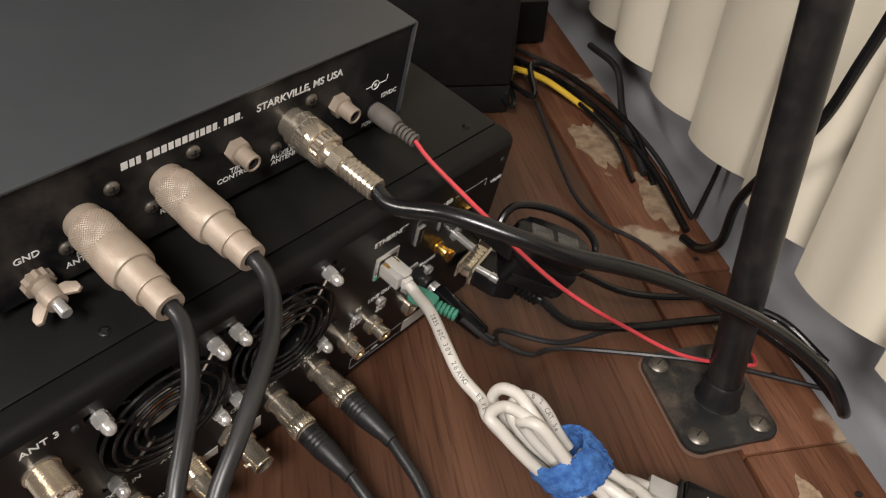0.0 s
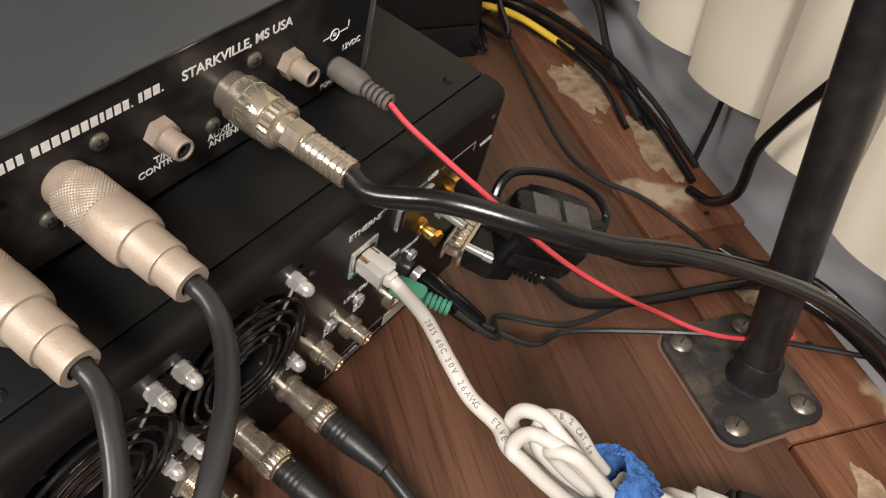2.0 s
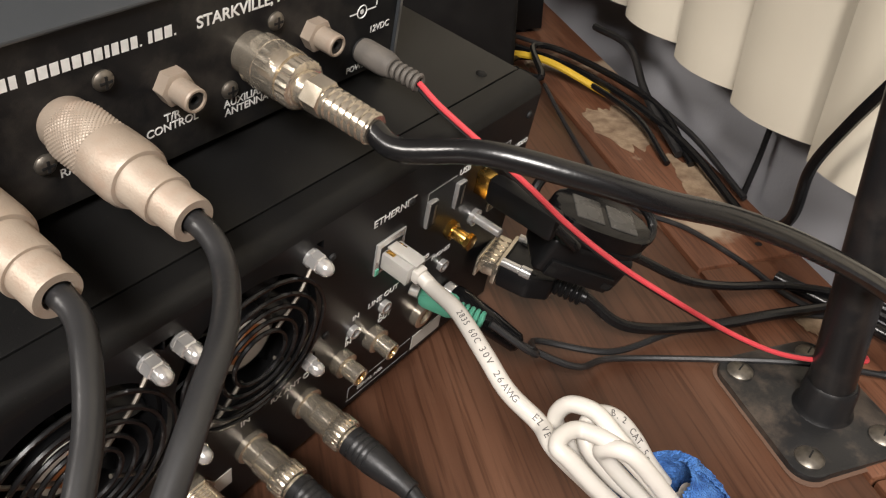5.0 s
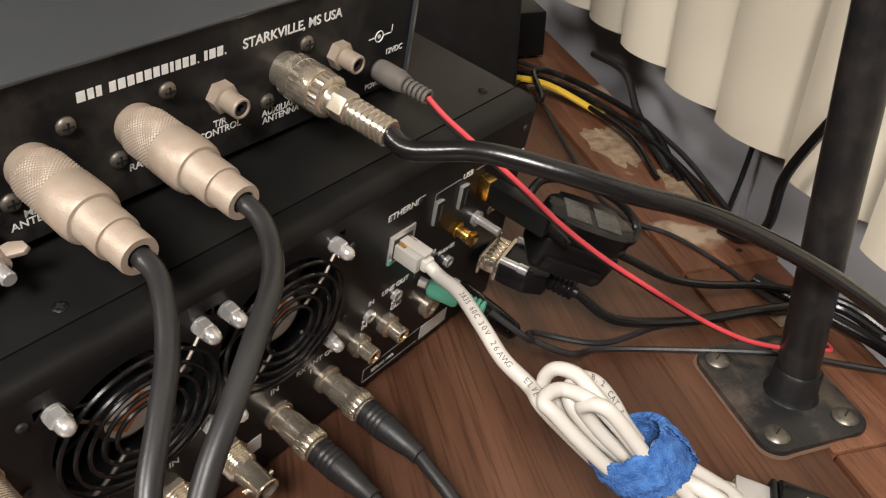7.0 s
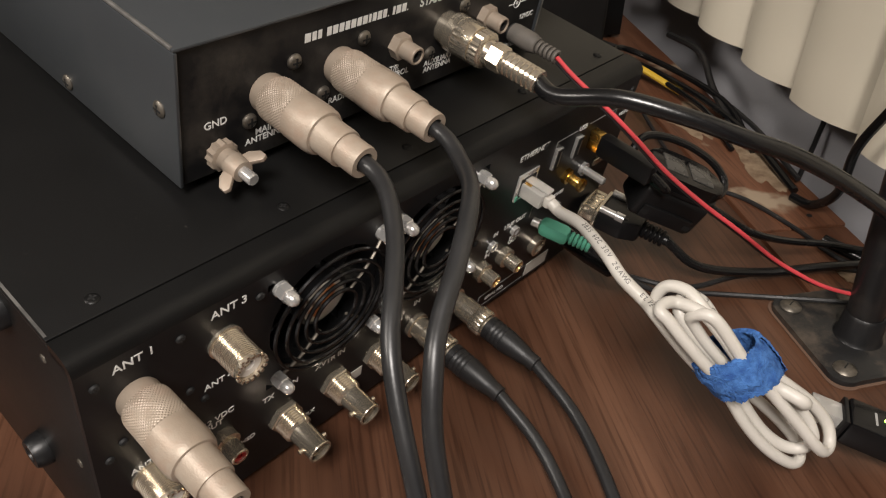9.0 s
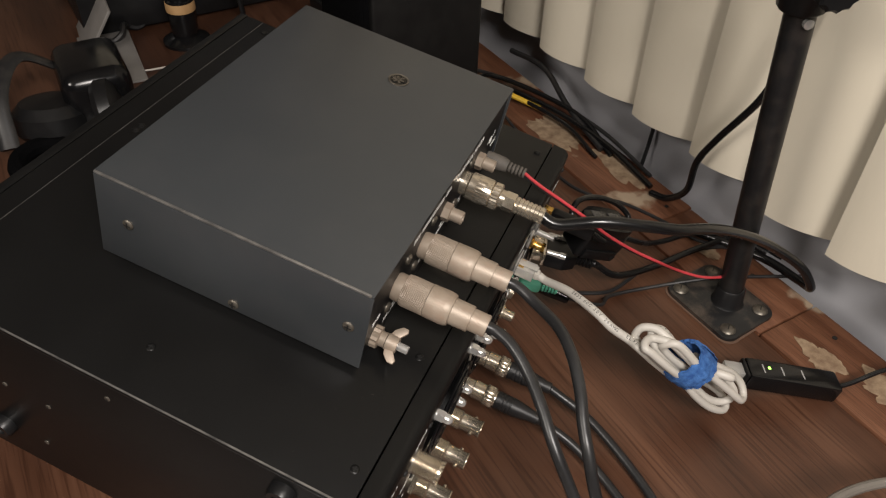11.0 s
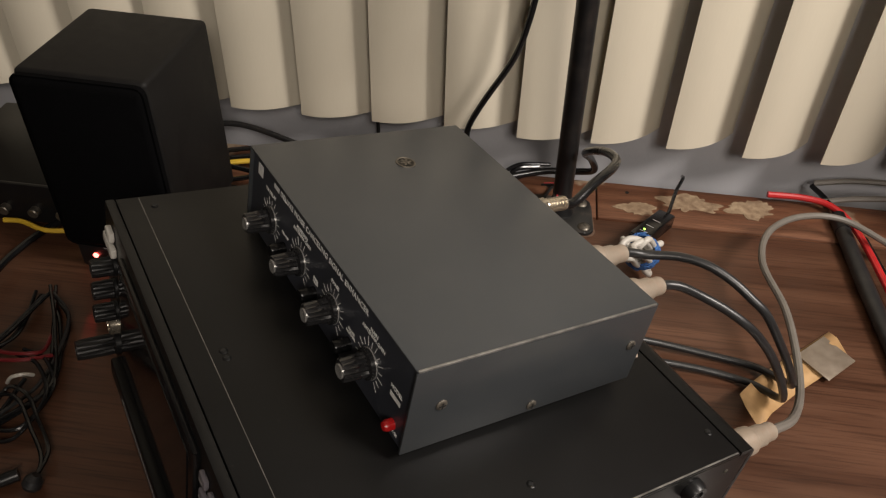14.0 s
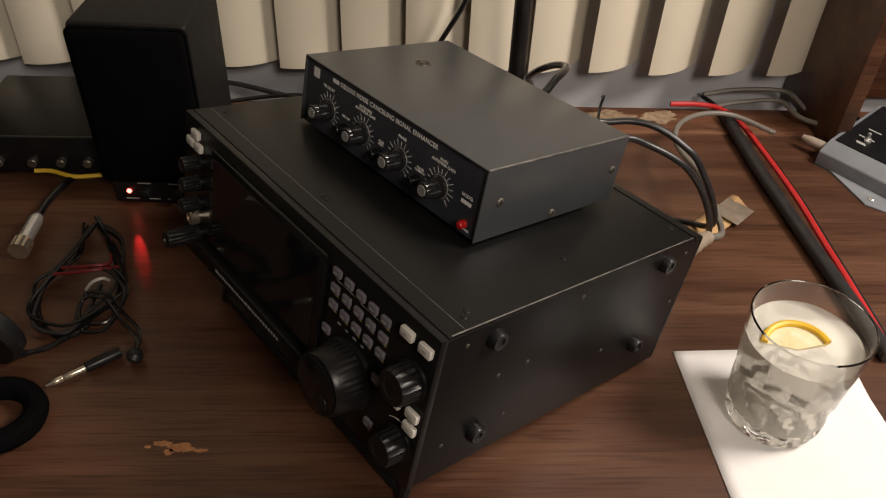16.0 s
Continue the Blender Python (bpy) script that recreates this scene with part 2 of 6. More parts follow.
M_TAPE = material("masking_tape", (0.48, 0.30, 0.14), 0.6, 0, (0.36, 0.21, 0.09), 60, 500, 0.0002)
M_FOIL = material("dull_foil", (0.30, 0.25, 0.20), 0.4, 0.4, (0.2, 0.16, 0.12), 90)
M_NAPKIN = material("white_paper_napkin", (0.78, 0.77, 0.77), 0.85, 0, (0.74, 0.73, 0.73), 40, 900, 0.0003)
M_LEMON = material("lemon_rind", (0.75, 0.47, 0.03), 0.45, 0, (0.62, 0.36, 0.02), 90)
M_PULP = material("lemon_pulp", (0.74, 0.68, 0.50), 0.4, 0, (0.62, 0.5, 0.25), 120)
M_GREYBOX = material("blue_grey_enamel", (0.20, 0.215, 0.235), 0.5, 0, (0.16, 0.17, 0.19), 30, 900, 0.0001)
M_REDLED = material("red_lamp", (0.45, 0.01, 0.012), 0.25, 0, (0.35, 0.01, 0.01), 50)
M_LEDON = material("red_lamp_lit", (0.9, 0.1, 0.08), 0.3, 0, None, 50, emit=(1.0, 0.10, 0.08), power=9.0)
M_LEDGREEN = material("green_lamp_lit", (0.3, 0.9, 0.1), 0.3, 0, None, 50, emit=(0.35, 1.0, 0.08), power=5.0)
M_METERFACE = material("meter_face", (0.55, 0.50, 0.38), 0.5, 0, (0.48, 0.43, 0.32), 20)
M_METERGREEN = material("meter_scale_green", (0.10, 0.22, 0.06), 0.5, 0, (0.07, 0.16, 0.04), 60)
M_STAND = material("grey_plastic", (0.20, 0.19, 0.18), 0.5, 0, (0.16, 0.15, 0.14), 30)
M_PAD = material("cream_foam", (0.45, 0.40, 0.33), 0.85, 0, (0.36, 0.31, 0.25), 60, 500, 0.0006)


def clear(name, tint, rough, ior):
    m = bpy.data.materials.new(name)
    m.use_nodes = True
    b = m.node_tree.nodes["Principled BSDF"]
    b.inputs["Base Color"].default_value = (*tint, 1)
    b.inputs["Roughness"].default_value = rough
    b.inputs["IOR"].default_value = ior
    b.inputs["Transmission Weight"].default_value = 1.0
    return m


M_GLASS = clear("clear_glass", (0.985, 0.985, 0.98), 0.0, 1.40)
M_DRINK = clear("cloudy_drink", (0.90, 0.88, 0.80), 0.06, 1.15)
M_DRINK.node_tree.nodes["Principled BSDF"].inputs["Transmission Weight"].default_value = 0.60
M_CLEAR = clear("clear_plug_plastic", (0.85, 0.83, 0.78), 0.08, 1.45)
M_CLEAR.node_tree.nodes["Principled BSDF"].inputs["Transmission Weight"].default_value = 0.68
M_SMOKE = material("smoky_plastic", (0.075, 0.072, 0.066), 0.28, 0, (0.05, 0.048, 0.044), 120)


# ---- mesh helpers ----
def thing(name, m=None, label="", category="", group="", kind=""):
    ob = new(name)
    ob.empty_display_size = 0.01
    ob.matrix_basis = m or Matrix()
    return tagged(ob, label, category, group, kind)


def finish(bm, name, mat, smooth=35):
    me = bpy.data.meshes.new(name)
    bmesh.ops.recalc_face_normals(bm, faces=bm.faces)
    bm.to_mesh(me)
    bm.free()
    me.materials.append(mat)
    if smooth:
        me.polygons.foreach_set("use_smooth", [True] * len(me.polygons))
        me.set_sharp_from_angle(angle=radians(smooth))
    return me


def part(name, bm, mat, parent, label="", m=None):
    ob = new(name, bm if isinstance(bm, bpy.types.Mesh) else finish(bm, name, mat))
    ob.parent = parent
    ob.matrix_basis = m or Matrix()
    if label:
        ob["label"] = label
    return ob


def whole(name, bm, mat, m=None, label="", category="", group="", kind=""):
    ob = new(name, bm if isinstance(bm, bpy.types.Mesh) else finish(bm, name, mat))
    ob.matrix_basis = m or Matrix()
    return tagged(ob, label, category, group, kind)


def box(x0, x1, y0, y1, z0, z1, bevel=0.0, seg=2, bm=None):
    b = bmesh.new()
    r = bmesh.ops.create_cube(b, size=1)
    for v in r["verts"]:
        v.co = Vector(((x0 + x1) / 2 + v.co.x * (x1 - x0), (y0 + y1) / 2 + v.co.y * (y1 - y0), (z0 + z1) / 2 + v.co.z * (z1 - z0)))
    if bevel:
        bmesh.ops.bevel(b, geom=b.edges[:], offset=bevel, segments=seg, affect="EDGES", profile=0.5)
    return join(bm, b) if bm else b


def join(a, b, m=None):
    if m:
        bmesh.ops.transform(b, matrix=m, verts=b.verts)
    me = bpy.data.meshes.new("tmp")
    b.to_mesh(me)
    b.free()
    a.from_mesh(me)
    bpy.data.meshes.remove(me)
    return a


def lathe(profile, seg=24, knurl=0.0, teeth=0, closed=True, m=None):
    """Profile of (radius, height) turned about z. knurl: depth of teeth ridges where radius is marked by a third value."""
    bm = bmesh.new()
    rings = []
    for p in profile:
        ridged = len(p) > 2 and p[2]
        ring = []
        for i in range(seg):
            a = 2 * math.pi * i / seg
            r = p[0] * (1 - (knurl if ridged and i % 2 else 0))
            ring.append(bm.verts.new((r * math.cos(a), r * math.sin(a), p[1])))
        rings.append(ring)
    for r0, r1 in zip(rings, rings[1:]):
        for i in range(seg):
            j = (i + 1) % seg
            bm.faces.new((r0[i], r0[j], r1[j], r1[i]))
    if closed:
        for r in (rings[0][::-1], rings[-1]):
            bm.faces.new(r)
    if m:
        bmesh.ops.transform(bm, matrix=m, verts=bm.verts)
    return bm


def smooth_line(pts, steps=8):
    p = [Vector(q) for q in pts]
    p = [p[0] * 2 - p[1]] + p + [p[-1] * 2 - p[-2]]
    out = []
    for a, b, c, d in zip(p, p[1:], p[2:], p[3:]):
        for i in range(steps):
            t = i / steps
            out.append(0.5 * (2 * b + (c - a) * t + (2 * a - 5 * b + 4 * c - d) * t * t + (3 * b - a - 3 * c + d) * t ** 3))
    out.append(p[-2])
    return out


def tube(pts, r, seg=10, steps=8, flat=1.0):
    line = smooth_line(pts, steps) if steps else [Vector(q) for q in pts]
    bm = bmesh.new()
    up = Vector((0, 0, 1))
    last, prev = None, None
    for i, c in enumerate(line):
        way = (line[min(i + 1, len(line) - 1)] - line[max(i - 1, 0)])
        if way.length < 1e-9:
            continue
        way.normalize()
        if prev is None:
            side = way.cross(up)
            if side.length < 1e-4:
                side = way.cross(Vector((1, 0, 0)))
        else:
            side = prev - way * prev.dot(way)
        side.normalize()
        prev = side
        other = way.cross(side)
        ring = [bm.verts.new(c + r * (math.cos(2 * math.pi * k / seg) * side + flat * math.sin(2 * math.pi * k / seg) * other)) for k in range(seg)]
        if last:
            for k in range(seg):
                j = (k + 1) % seg
                bm.faces.new((last[k], last[j], ring[j], ring[k]))
        else:
            bm.faces.new(ring[::-1])
        last = ring
    bm.faces.new(last)
    return bm


def torus(radius, r, seg=32, sub=6, m=None):
    bm = bmesh.new()
    rings = []
    for i in range(seg):
        a = 2 * math.pi * i / seg
        rings.append([bm.verts.new(((radius + r * math.cos(b)) * math.cos(a), (radius + r * math.cos(b)) * math.sin(a), r * math.sin(b)))
                      for b in [2 * math.pi * k / sub for k in range(sub)]])
    for i in range(seg):
        n = rings[(i + 1) % seg]
        for k in range(sub):
            j = (k + 1) % sub
            bm.faces.new((rings[i][k], n[k], n[j], rings[i][j]))
    if m:
        bmesh.ops.transform(bm, matrix=m, verts=bm.verts)
    return bm


def prism(outline, z0, z1, m=None, bevel=0.0):
    bm = bmesh.new()
    low = [bm.verts.new((x, y, z0)) for x, y in outline]
    high = [bm.verts.new((x, y, z1)) for x, y in outline]
    bm.faces.new(low[::-1])
    bm.faces.new(high)
    for i in range(len(low)):
        j = (i + 1) % len(low)
        bm.faces.new((low[i], low[j], high[j], high[i]))
    if bevel:
        bmesh.ops.bevel(bm, geom=bm.edges[:], offset=bevel, segments=2, affect="EDGES", profile=0.5)
    if m:
        bmesh.ops.transform(bm, matrix=m, verts=bm.verts)
    return bm


def lettering(words, size, mat, parent, m, align="LEFT", name="lettering", shear=0.0, bold=0.0, lift=0.00008, space=1.0):
    c = bpy.data.curves.new(name, "FONT")
    c.body, c.size, c.align_x, c.shear, c.offset, c.extrude, c.space_character = words, size, align, shear, bold, lift, space
    c.space_line = 0.85
    ob = bpy.data.objects.new(name, c)
    scene.collection.objects.link(ob)
    dep = bpy.context.evaluated_depsgraph_get()
    me = bpy.data.meshes.new_from_object(ob.evaluated_get(dep))
    bpy.data.objects.remove(ob)
    bpy.data.curves.remove(c)
    me.materials.clear()
    me.materials.append(mat)
    return part(name, me, mat, parent, "", m)


def bars(widths, height, gap, mat, parent, m, name="print_bar"):
    x = 0
    for w in widths:
        part(name, box(x, x + w, 0, min(height, max(w, height * (w > 0.001))), 0, 0.0001), mat, parent, "", m)
        x += w + gap


BACK = pose(0, 0, 0, 90, 0, 0)            # local z -> -y, for what stands out of a rear panel
FRONT = pose(0, 0, 0, -90, 0, 0)          # local z -> +y
FACE_BACK = pose(0, 0, 0, 90, 0, 0)       # lettering read from behind
FACE_FRONT = pose(0, 0, 0, 90, 0, 180)    # lettering read from the front


def at(x, y, z, m=BACK):
    return Matrix.Translation((x, y, z)) @ m

# ---- the room ----
def wall_box(name, a0, a1, s0, s1, z0, z1, mat, label, category="wall", bevel=0.0):
    return whole(name, box(a0, a1, s0, s1, z0, z1, bevel), mat, WALL, label, category, kind="structure")


wall_box("wall_east", 0.528, 0.64, -1.9, 2.1, -0.75, 1.65, M_WALL, "pale grey painted wall behind vertical blinds")
wall_box("wall_west", -2.32, -2.2, -1.9, 2.1, -0.75, 1.65, M_ROOM, "beige painted wall behind the desk")
wall_box("wall_south", -2.2, 0.528, -1.9, -1.78, -0.75, 1.65, M_ROOM, "beige painted side wall of the room")
wall_box("wall_north", -2.2, 0.528, 1.98, 2.1, -0.75, 1.65, M_ROOM, "beige painted far side wall of the room")
wall_box("floor", -2.2, 0.528, -1.78, 1.98, -0.80, -0.75, M_CARPET, "brown carpet floor under the desk", "floor")
wall_box("ceiling", -2.2, 0.528, -1.78, 1.98, 1.65, 1.72, M_CEIL, "off-white painted ceiling", "ceiling")

# ---- the desk ----
desk = thing("desk", WALL, "walnut laminate desk with a chipped rear trim", "desk")
part("desktop", box(-0.80, 0.402, -0.78, 1.10, -0.032, 0, 0.002), M_DESK, desk)
part("rear_trim", box(0.4035, 0.472, -0.78, 0.05, -0.032, 0.0012, 0.0015), M_STRIP, desk, "reddish laminate strip with worn bare patches")
part("rear_trim", box(0.4035, 0.472, 0.0515, 0.205, -0.032, 0.0008, 0.0015), M_STRIP, desk, "reddish laminate strip with worn bare patches")
part("rear_trim", box(0.4035, 0.474, 0.2065, 1.10, -0.032, 0.0014, 0.0015), M_STRIP, desk, "reddish laminate strip with worn bare patches")
for a, s in ((-0.74, -0.72), (-0.74, 1.04), (0.40, -0.72), (0.40, 1.04)):
    part("leg", box(a - 0.03, a + 0.03, s - 0.03, s + 0.03, -0.75, -0.032, 0.003), M_CABINET, desk)


def patch(parent, a, s, la, ls, z, mat, seed, name="bare_patch", m=None):
    rng = random.Random(seed)
    n = 56
    out = []
    for i in range(n):
        t = 2 * math.pi * i / n
        k = 0.92 + 0.45 * noise.noise((1.4 * math.cos(t), 1.4 * math.sin(t), seed * 3.7)) + 0.30 * noise.noise((5 * math.cos(t), 5 * math.sin(t), seed * 1.9)) + 0.05 * rng.random()
        out.append((a + la * k * math.cos(t), s + ls * k * math.sin(t)))
    part(name, prism(out, z - 0.0006, z), mat, parent, "pale bare chipboard where the laminate wore off", m)


for k, (a, p, la, lp) in enumerate(((0.432, 0.385, 0.020, 0.044), (0.452, 0.292, 0.013, 0.032), (0.426, 0.006, 0.012, 0.020), (0.444, -0.052, 0.018, 0.030), (0.447, -0.122, 0.017, 0.026), (0.440, 0.150, 0.007, 0.016))):
    patch(desk, a, p, la, lp, 0.0018, M_CHIP, 3 + k)
for k, (da, ds, la, ls) in enumerate(((0, 0, 0.0045, 0.012), (0.004, 0.014, 0.003, 0.007), (-0.003, -0.016, 0.002, 0.006), (0.001, 0.026, 0.0015, 0.003), (-0.004, 0.008, 0.003, 0.004))):
    patch(desk, -0.096 + da, 0.418 + ds, la, ls, 0.0005, M_BARE, 10 + k)
for a, s in ((0.452, 0.105), (0.455, 0.016), (0.425, 0.016), (0.450, -0.13), (0.452, 0.22), (0.428, 0.11), (0.448, 0.30)):
    part("nail_hole", lathe([(0.0022, 0), (0.0022, 0.0004)], 10), M_DARK, desk, "", pose(a, s, 0.0013))

# ---- vertical blinds ----
def slat_mesh():
    n, w, sag, thick = 14, 0.0885, 0.0130, 0.0009
    bm = bmesh.new()
    grid = []
    for z in (0.050, 1.35):
        row = []
        for off in (0, thick):
            for i in range(n + 1):
                t = i / n
                a = 0.032 * t - sag * 4 * t * (1 - t) + off
                s = -0.0875 * t
                row.append(bm.verts.new((a, s, z)))
        grid.append(row)
    lo, hi = grid
    m = n + 1
    for i in range(n):
        bm.faces.new((lo[i], lo[i + 1], hi[i + 1], hi[i]))
        bm.faces.new((lo[m + i + 1], lo[m + i], hi[m + i], hi[m + i + 1]))
        bm.faces.new((lo[i], lo[m + i], lo[m + i + 1], lo[i + 1]))
        bm.faces.new((hi[i + 1], hi[m + i + 1], hi[m + i], hi[i]))
    for i, j in ((0, m), (n, m + n)):
        bm.faces.new((lo[i], hi[i], hi[j], lo[j]))
    return finish(bm, "slat", M_SLAT, 40)


blinds = thing("vertical_blinds", WALL, "cream vinyl vertical blinds with curved slats", "blinds")
slat = slat_mesh()
rng = random.Random(8)
for i in range(17):
    s = 0.482 - 0.0835 * (i - 7)
    if s < -0.30:
        break
    turn = rng.uniform(-3, 3) + (8 if s < 0.10 else 1)
    part("slat", slat, M_SLAT, blinds, "", pose(0.4765 + rng.uniform(-0.003, 0.003), s, rng.uniform(-0.002, 0.002), 0, 0, turn))
part("head_rail", box(0.475, 0.515, -0.33, 1.12, 1.35, 1.39, 0.003), M_SLAT, blinds)
part("fixing_bracket", box(0.515, 0.5275, 0.30, 0.34, 1.36, 1.38), M_SLAT, blinds)
part("pull_cord", tube([(0.519, 0.318, 1.35), (0.519, 0.318, 0.4), (0.518, 0.318, 0.08), (0.514, 0.316, 0.012), (0.505, 0.314, -0.04)], 0.0022, 8), M_RUBBER, blinds, "black cord")

# ---- wooden cabinet at the end of the desk ----
cabinet = thing("cabinet", WALL, "dark wood-grained cabinet standing at the window wall", "cabinet")
part("side_panel", box(0.36, 0.524, -0.345, -0.325, 0.002, 0.9, 0.002), M_CABINET, cabinet)
part("back_panel", box(0.508, 0.524, -0.78, -0.346, 0.002, 0.9, 0.002), M_CABINET, cabinet)
part("shelf", box(0.36, 0.507, -0.78, -0.346, 0.30, 0.318, 0.002), M_CABINET, cabinet)
part("top", box(0.35, 0.525, -0.79, -0.32, 0.901, 0.92, 0.002), M_CABINET, cabinet)


# ---- connectors and hardware used several times ----
def screw(parent, x, y, z, m=BACK, r=0.0032, mat=None, name="screw", h=0.0018):
    mat = mat or M_AGED
    ob = part(name, lathe([(r, 0), (r, h * 0.35), (r * 0.8, h * 0.8), (r * 0.45, h)], 16), mat, parent, "", at(x, y, z, m))
    slot = box(-r * 0.6, r * 0.6, -r * 0.13, r * 0.13, h * 0.8, h * 1.06)
    box(-r * 0.13, r * 0.13, -r * 0.6, r * 0.6, h * 0.8, h * 1.06, 0, 2, slot)
    part("screw_slot", slot, M_DARK, ob)
    return ob


def acorn_nut(parent, x, z):
    ob = part("acorn_nut", lathe([(0.0037, 0), (0.0037, 0.0012)], 20), M_STEEL, parent, "", at(x, 0, z))
    part("hex", lathe([(0.0038, 0.0012), (0.0038, 0.0050), (0.0033, 0.0055)], 6), M_STEEL, ob)
    part("dome", lathe([(0.0031, 0.0055), (0.0031, 0.0075), (0.0026, 0.0092), (0.0014, 0.0103), (0.0003, 0.0106)], 16), M_STEEL, ob)


def uhf_socket(parent, x, z, mat, length=0.0185):
    ob = part("antenna_socket", lathe([(0.0090, 0), (0.0090, 0.0012), (0.0080, 0.0015), (0.0080, 0.002)], 24), mat, parent, "threaded nickel antenna socket", at(x, 0, z) @ Matrix.Scale(0.86, 4))
    prof = []
    h = 0.002
    while h < length - 0.0015:
        prof += [(0.0082, h), (0.0077, h + 0.0004), (0.0082, h + 0.0008)]
        h += 0.0011
    prof += [(0.0080, length), (0.0066, length), (0.0064, length - 0.003), (0.001, length - 0.003)]
    part("thread", lathe(prof, 28), mat, ob)
    part("insulator", lathe([(0.0064, length - 0.0028), (0.0064, length - 0.0012), (0.0027, length - 0.0012), (0.0025, length - 0.006)], 20, closed=False), M_TEFLON, ob)
    teeth = bmesh.new()
    for i in range(16):
        a = 2 * math.pi * i / 16
        join(teeth, box(0.0067, 0.0082, -0.0008, 0.0008, length, length + 0.0012), pose(0, 0, 0, 0, 0, math.degrees(a)))
    part("toothed_rim", teeth, mat, ob)
    return ob


def uhf_plug(parent, x, z, mat, scale=1.0):
    """A dusty screw-on plug with a knurled shell, a stepped barrel and a reducer."""
    ob = part("cable_plug", lathe([(0.0078, 0), (0.0083, 0.0012), (0.0083, 0.0055), (0.0088, 0.006)], 28), mat, parent, "dusty nickel screw plug", at(x, 0, z) @ Matrix.Scale(scale, 4))
    bm = bmesh.new()
    n, rows = 176, 44
    rings = []
    for j in range(rows + 1):
        h = 0.0055 + 0.0145 * j / rows
        ring = []
        for i in range(n):
            t = 2 * math.pi * i / n
            cut = abs(math.sin(22 * t + h * 2300)) + abs(math.sin(22 * t - h * 2300))
            r0 = 0.0089 + 0.0004 * min(1.0, j / 6) + 0.00028 * (cut - 1.0)
            ring.append(bm.verts.new((r0 * math.cos(t), r0 * math.sin(t), h)))
        rings.append(ring)
    for r0, r1 in zip(rings, rings[1:]):
        for i in range(n):
            j = (i + 1) % n
            bm.faces.new((r0[i], r0[j], r1[j], r1[i]))
    part("knurled_shell", finish(bm, "knurled_shell", mat, 22), mat, ob)
    part("barrel", lathe([(0.0090, 0.0200), (0.0097, 0.0203), (0.0099, 0.0300), (0.0096, 0.0330), (0.0089, 0.0345), (0.0086, 0.0346), (0.0078, 0.0347), (0.0077, 0.0349),
                          (0.0076, 0.0455), (0.0074, 0.0460), (0.0066, 0.0461), (0.0065, 0.0464), (0.0065, 0.0550), (0.0062, 0.0560), (0.0040, 0.0560), (0.0038, 0.052)], 36), mat, ob)
    return ob


def rca_jack(parent, x, z, mat=None, ring=None, hexed=False, centre=None):
    mat = mat or M_CHROME
    ob = part("phono_jack", lathe([(0.0062, 0), (0.0062, 0.0045), (0.0052, 0.005)], 6 if hexed else 20), mat, parent, "", at(x, 0, z))
    part("sleeve", lathe([(0.0043, 0.0045), (0.0043, 0.0125), (0.0039, 0.013), (0.0032, 0.013), (0.0031, 0.006)], 20), mat, ob)
    part("insert", lathe([(0.0031, 0.011), (0.0031, 0.0122), (0.0015, 0.0122), (0.0014, 0.009)], 16, closed=False), centre or M_DARK, ob)
    return ob


def bnc_jack(parent, x, z):
    ob = part("coax_jack", lathe([(0.0075, 0), (0.0075, 0.0022), (0.0070, 0.0026)], 6), M_CHROME, parent, "plated bayonet socket", at(x, 0, z) @ Matrix.Scale(1.22, 4))
    prof = [(0.0060, 0.0026)]
    for i in range(6):
        prof += [(0.0060, 0.003 + i * 0.0011), (0.0055, 0.0035 + i * 0.0011)]
    prof += [(0.0048, 0.0096), (0.0048, 0.0205), (0.0051, 0.021), (0.0050, 0.0215), (0.0041, 0.0215), (0.0040, 0.012)]
    part("thread", lathe(prof, 24), M_CHROME, ob)
    part("pin_seat", lathe([(0.0040, 0.0125), (0.0022, 0.0125), (0.0022, 0.018), (0.001, 0.018)], 16, closed=False), M_TEFLON, ob)
    for s in (-1, 1):
        part("lug", lathe([(0.0010, 0), (0.0010, 0.0018)], 8), M_CHROME, ob, "", Matrix.Translation((0, 0, 0.0165)) @ pose(s * 0.0045, 0, 0, 0, 90 * s, 0))
    return ob


def bnc_plug(parent, x, z, worn=False):
    ob = part("coax_plug", lathe([(0.0075, 0), (0.0075, 0.0022), (0.0062, 0.0026), (0.0062, 0.0085)], 24), M_CHROME, parent, "plated bayonet plug on its socket", at(x, 0, z))
    part("collar", lathe([(0.0064, 0.0085), (0.0068, 0.009), (0.0068, 0.0175), (0.0060, 0.0182)], 24), M_CHROME, ob)
    part("grip_ring", lathe([(0.0074, 0.018, 1), (0.0077, 0.0186, 1), (0.0077, 0.0245, 1), (0.0072, 0.0252, 1), (0.0058, 0.0256), (0.0056, 0.028)], 48, 0.05), M_CHROME, ob)
    prof = [(0.0060, 0.0265), (0.0068, 0.027), (0.0068, 0.030)]
    h = 0.030
    while h < 0.040:
        prof += [(0.0064, h), (0.0064, h + 0.0007), (0.0068, h + 0.0009), (0.0067, h + 0.0022)]
        h += 0.0026
    prof += [(0.0062, 0.044), (0.0050, 0.052), (0.0044, 0.055), (0.0044, 0.060), (0.0032, 0.0605)]
    part("strain_relief", lathe(prof, 20), M_RUBBER, ob, "black rubber boot")
    return ob


# ---- the transceiver ----
radio = thing("radio_transceiver", RADIO, "black desktop radio transceiver tilted up on a front stand", "radio")
RW, RD = 0.343, 0.292


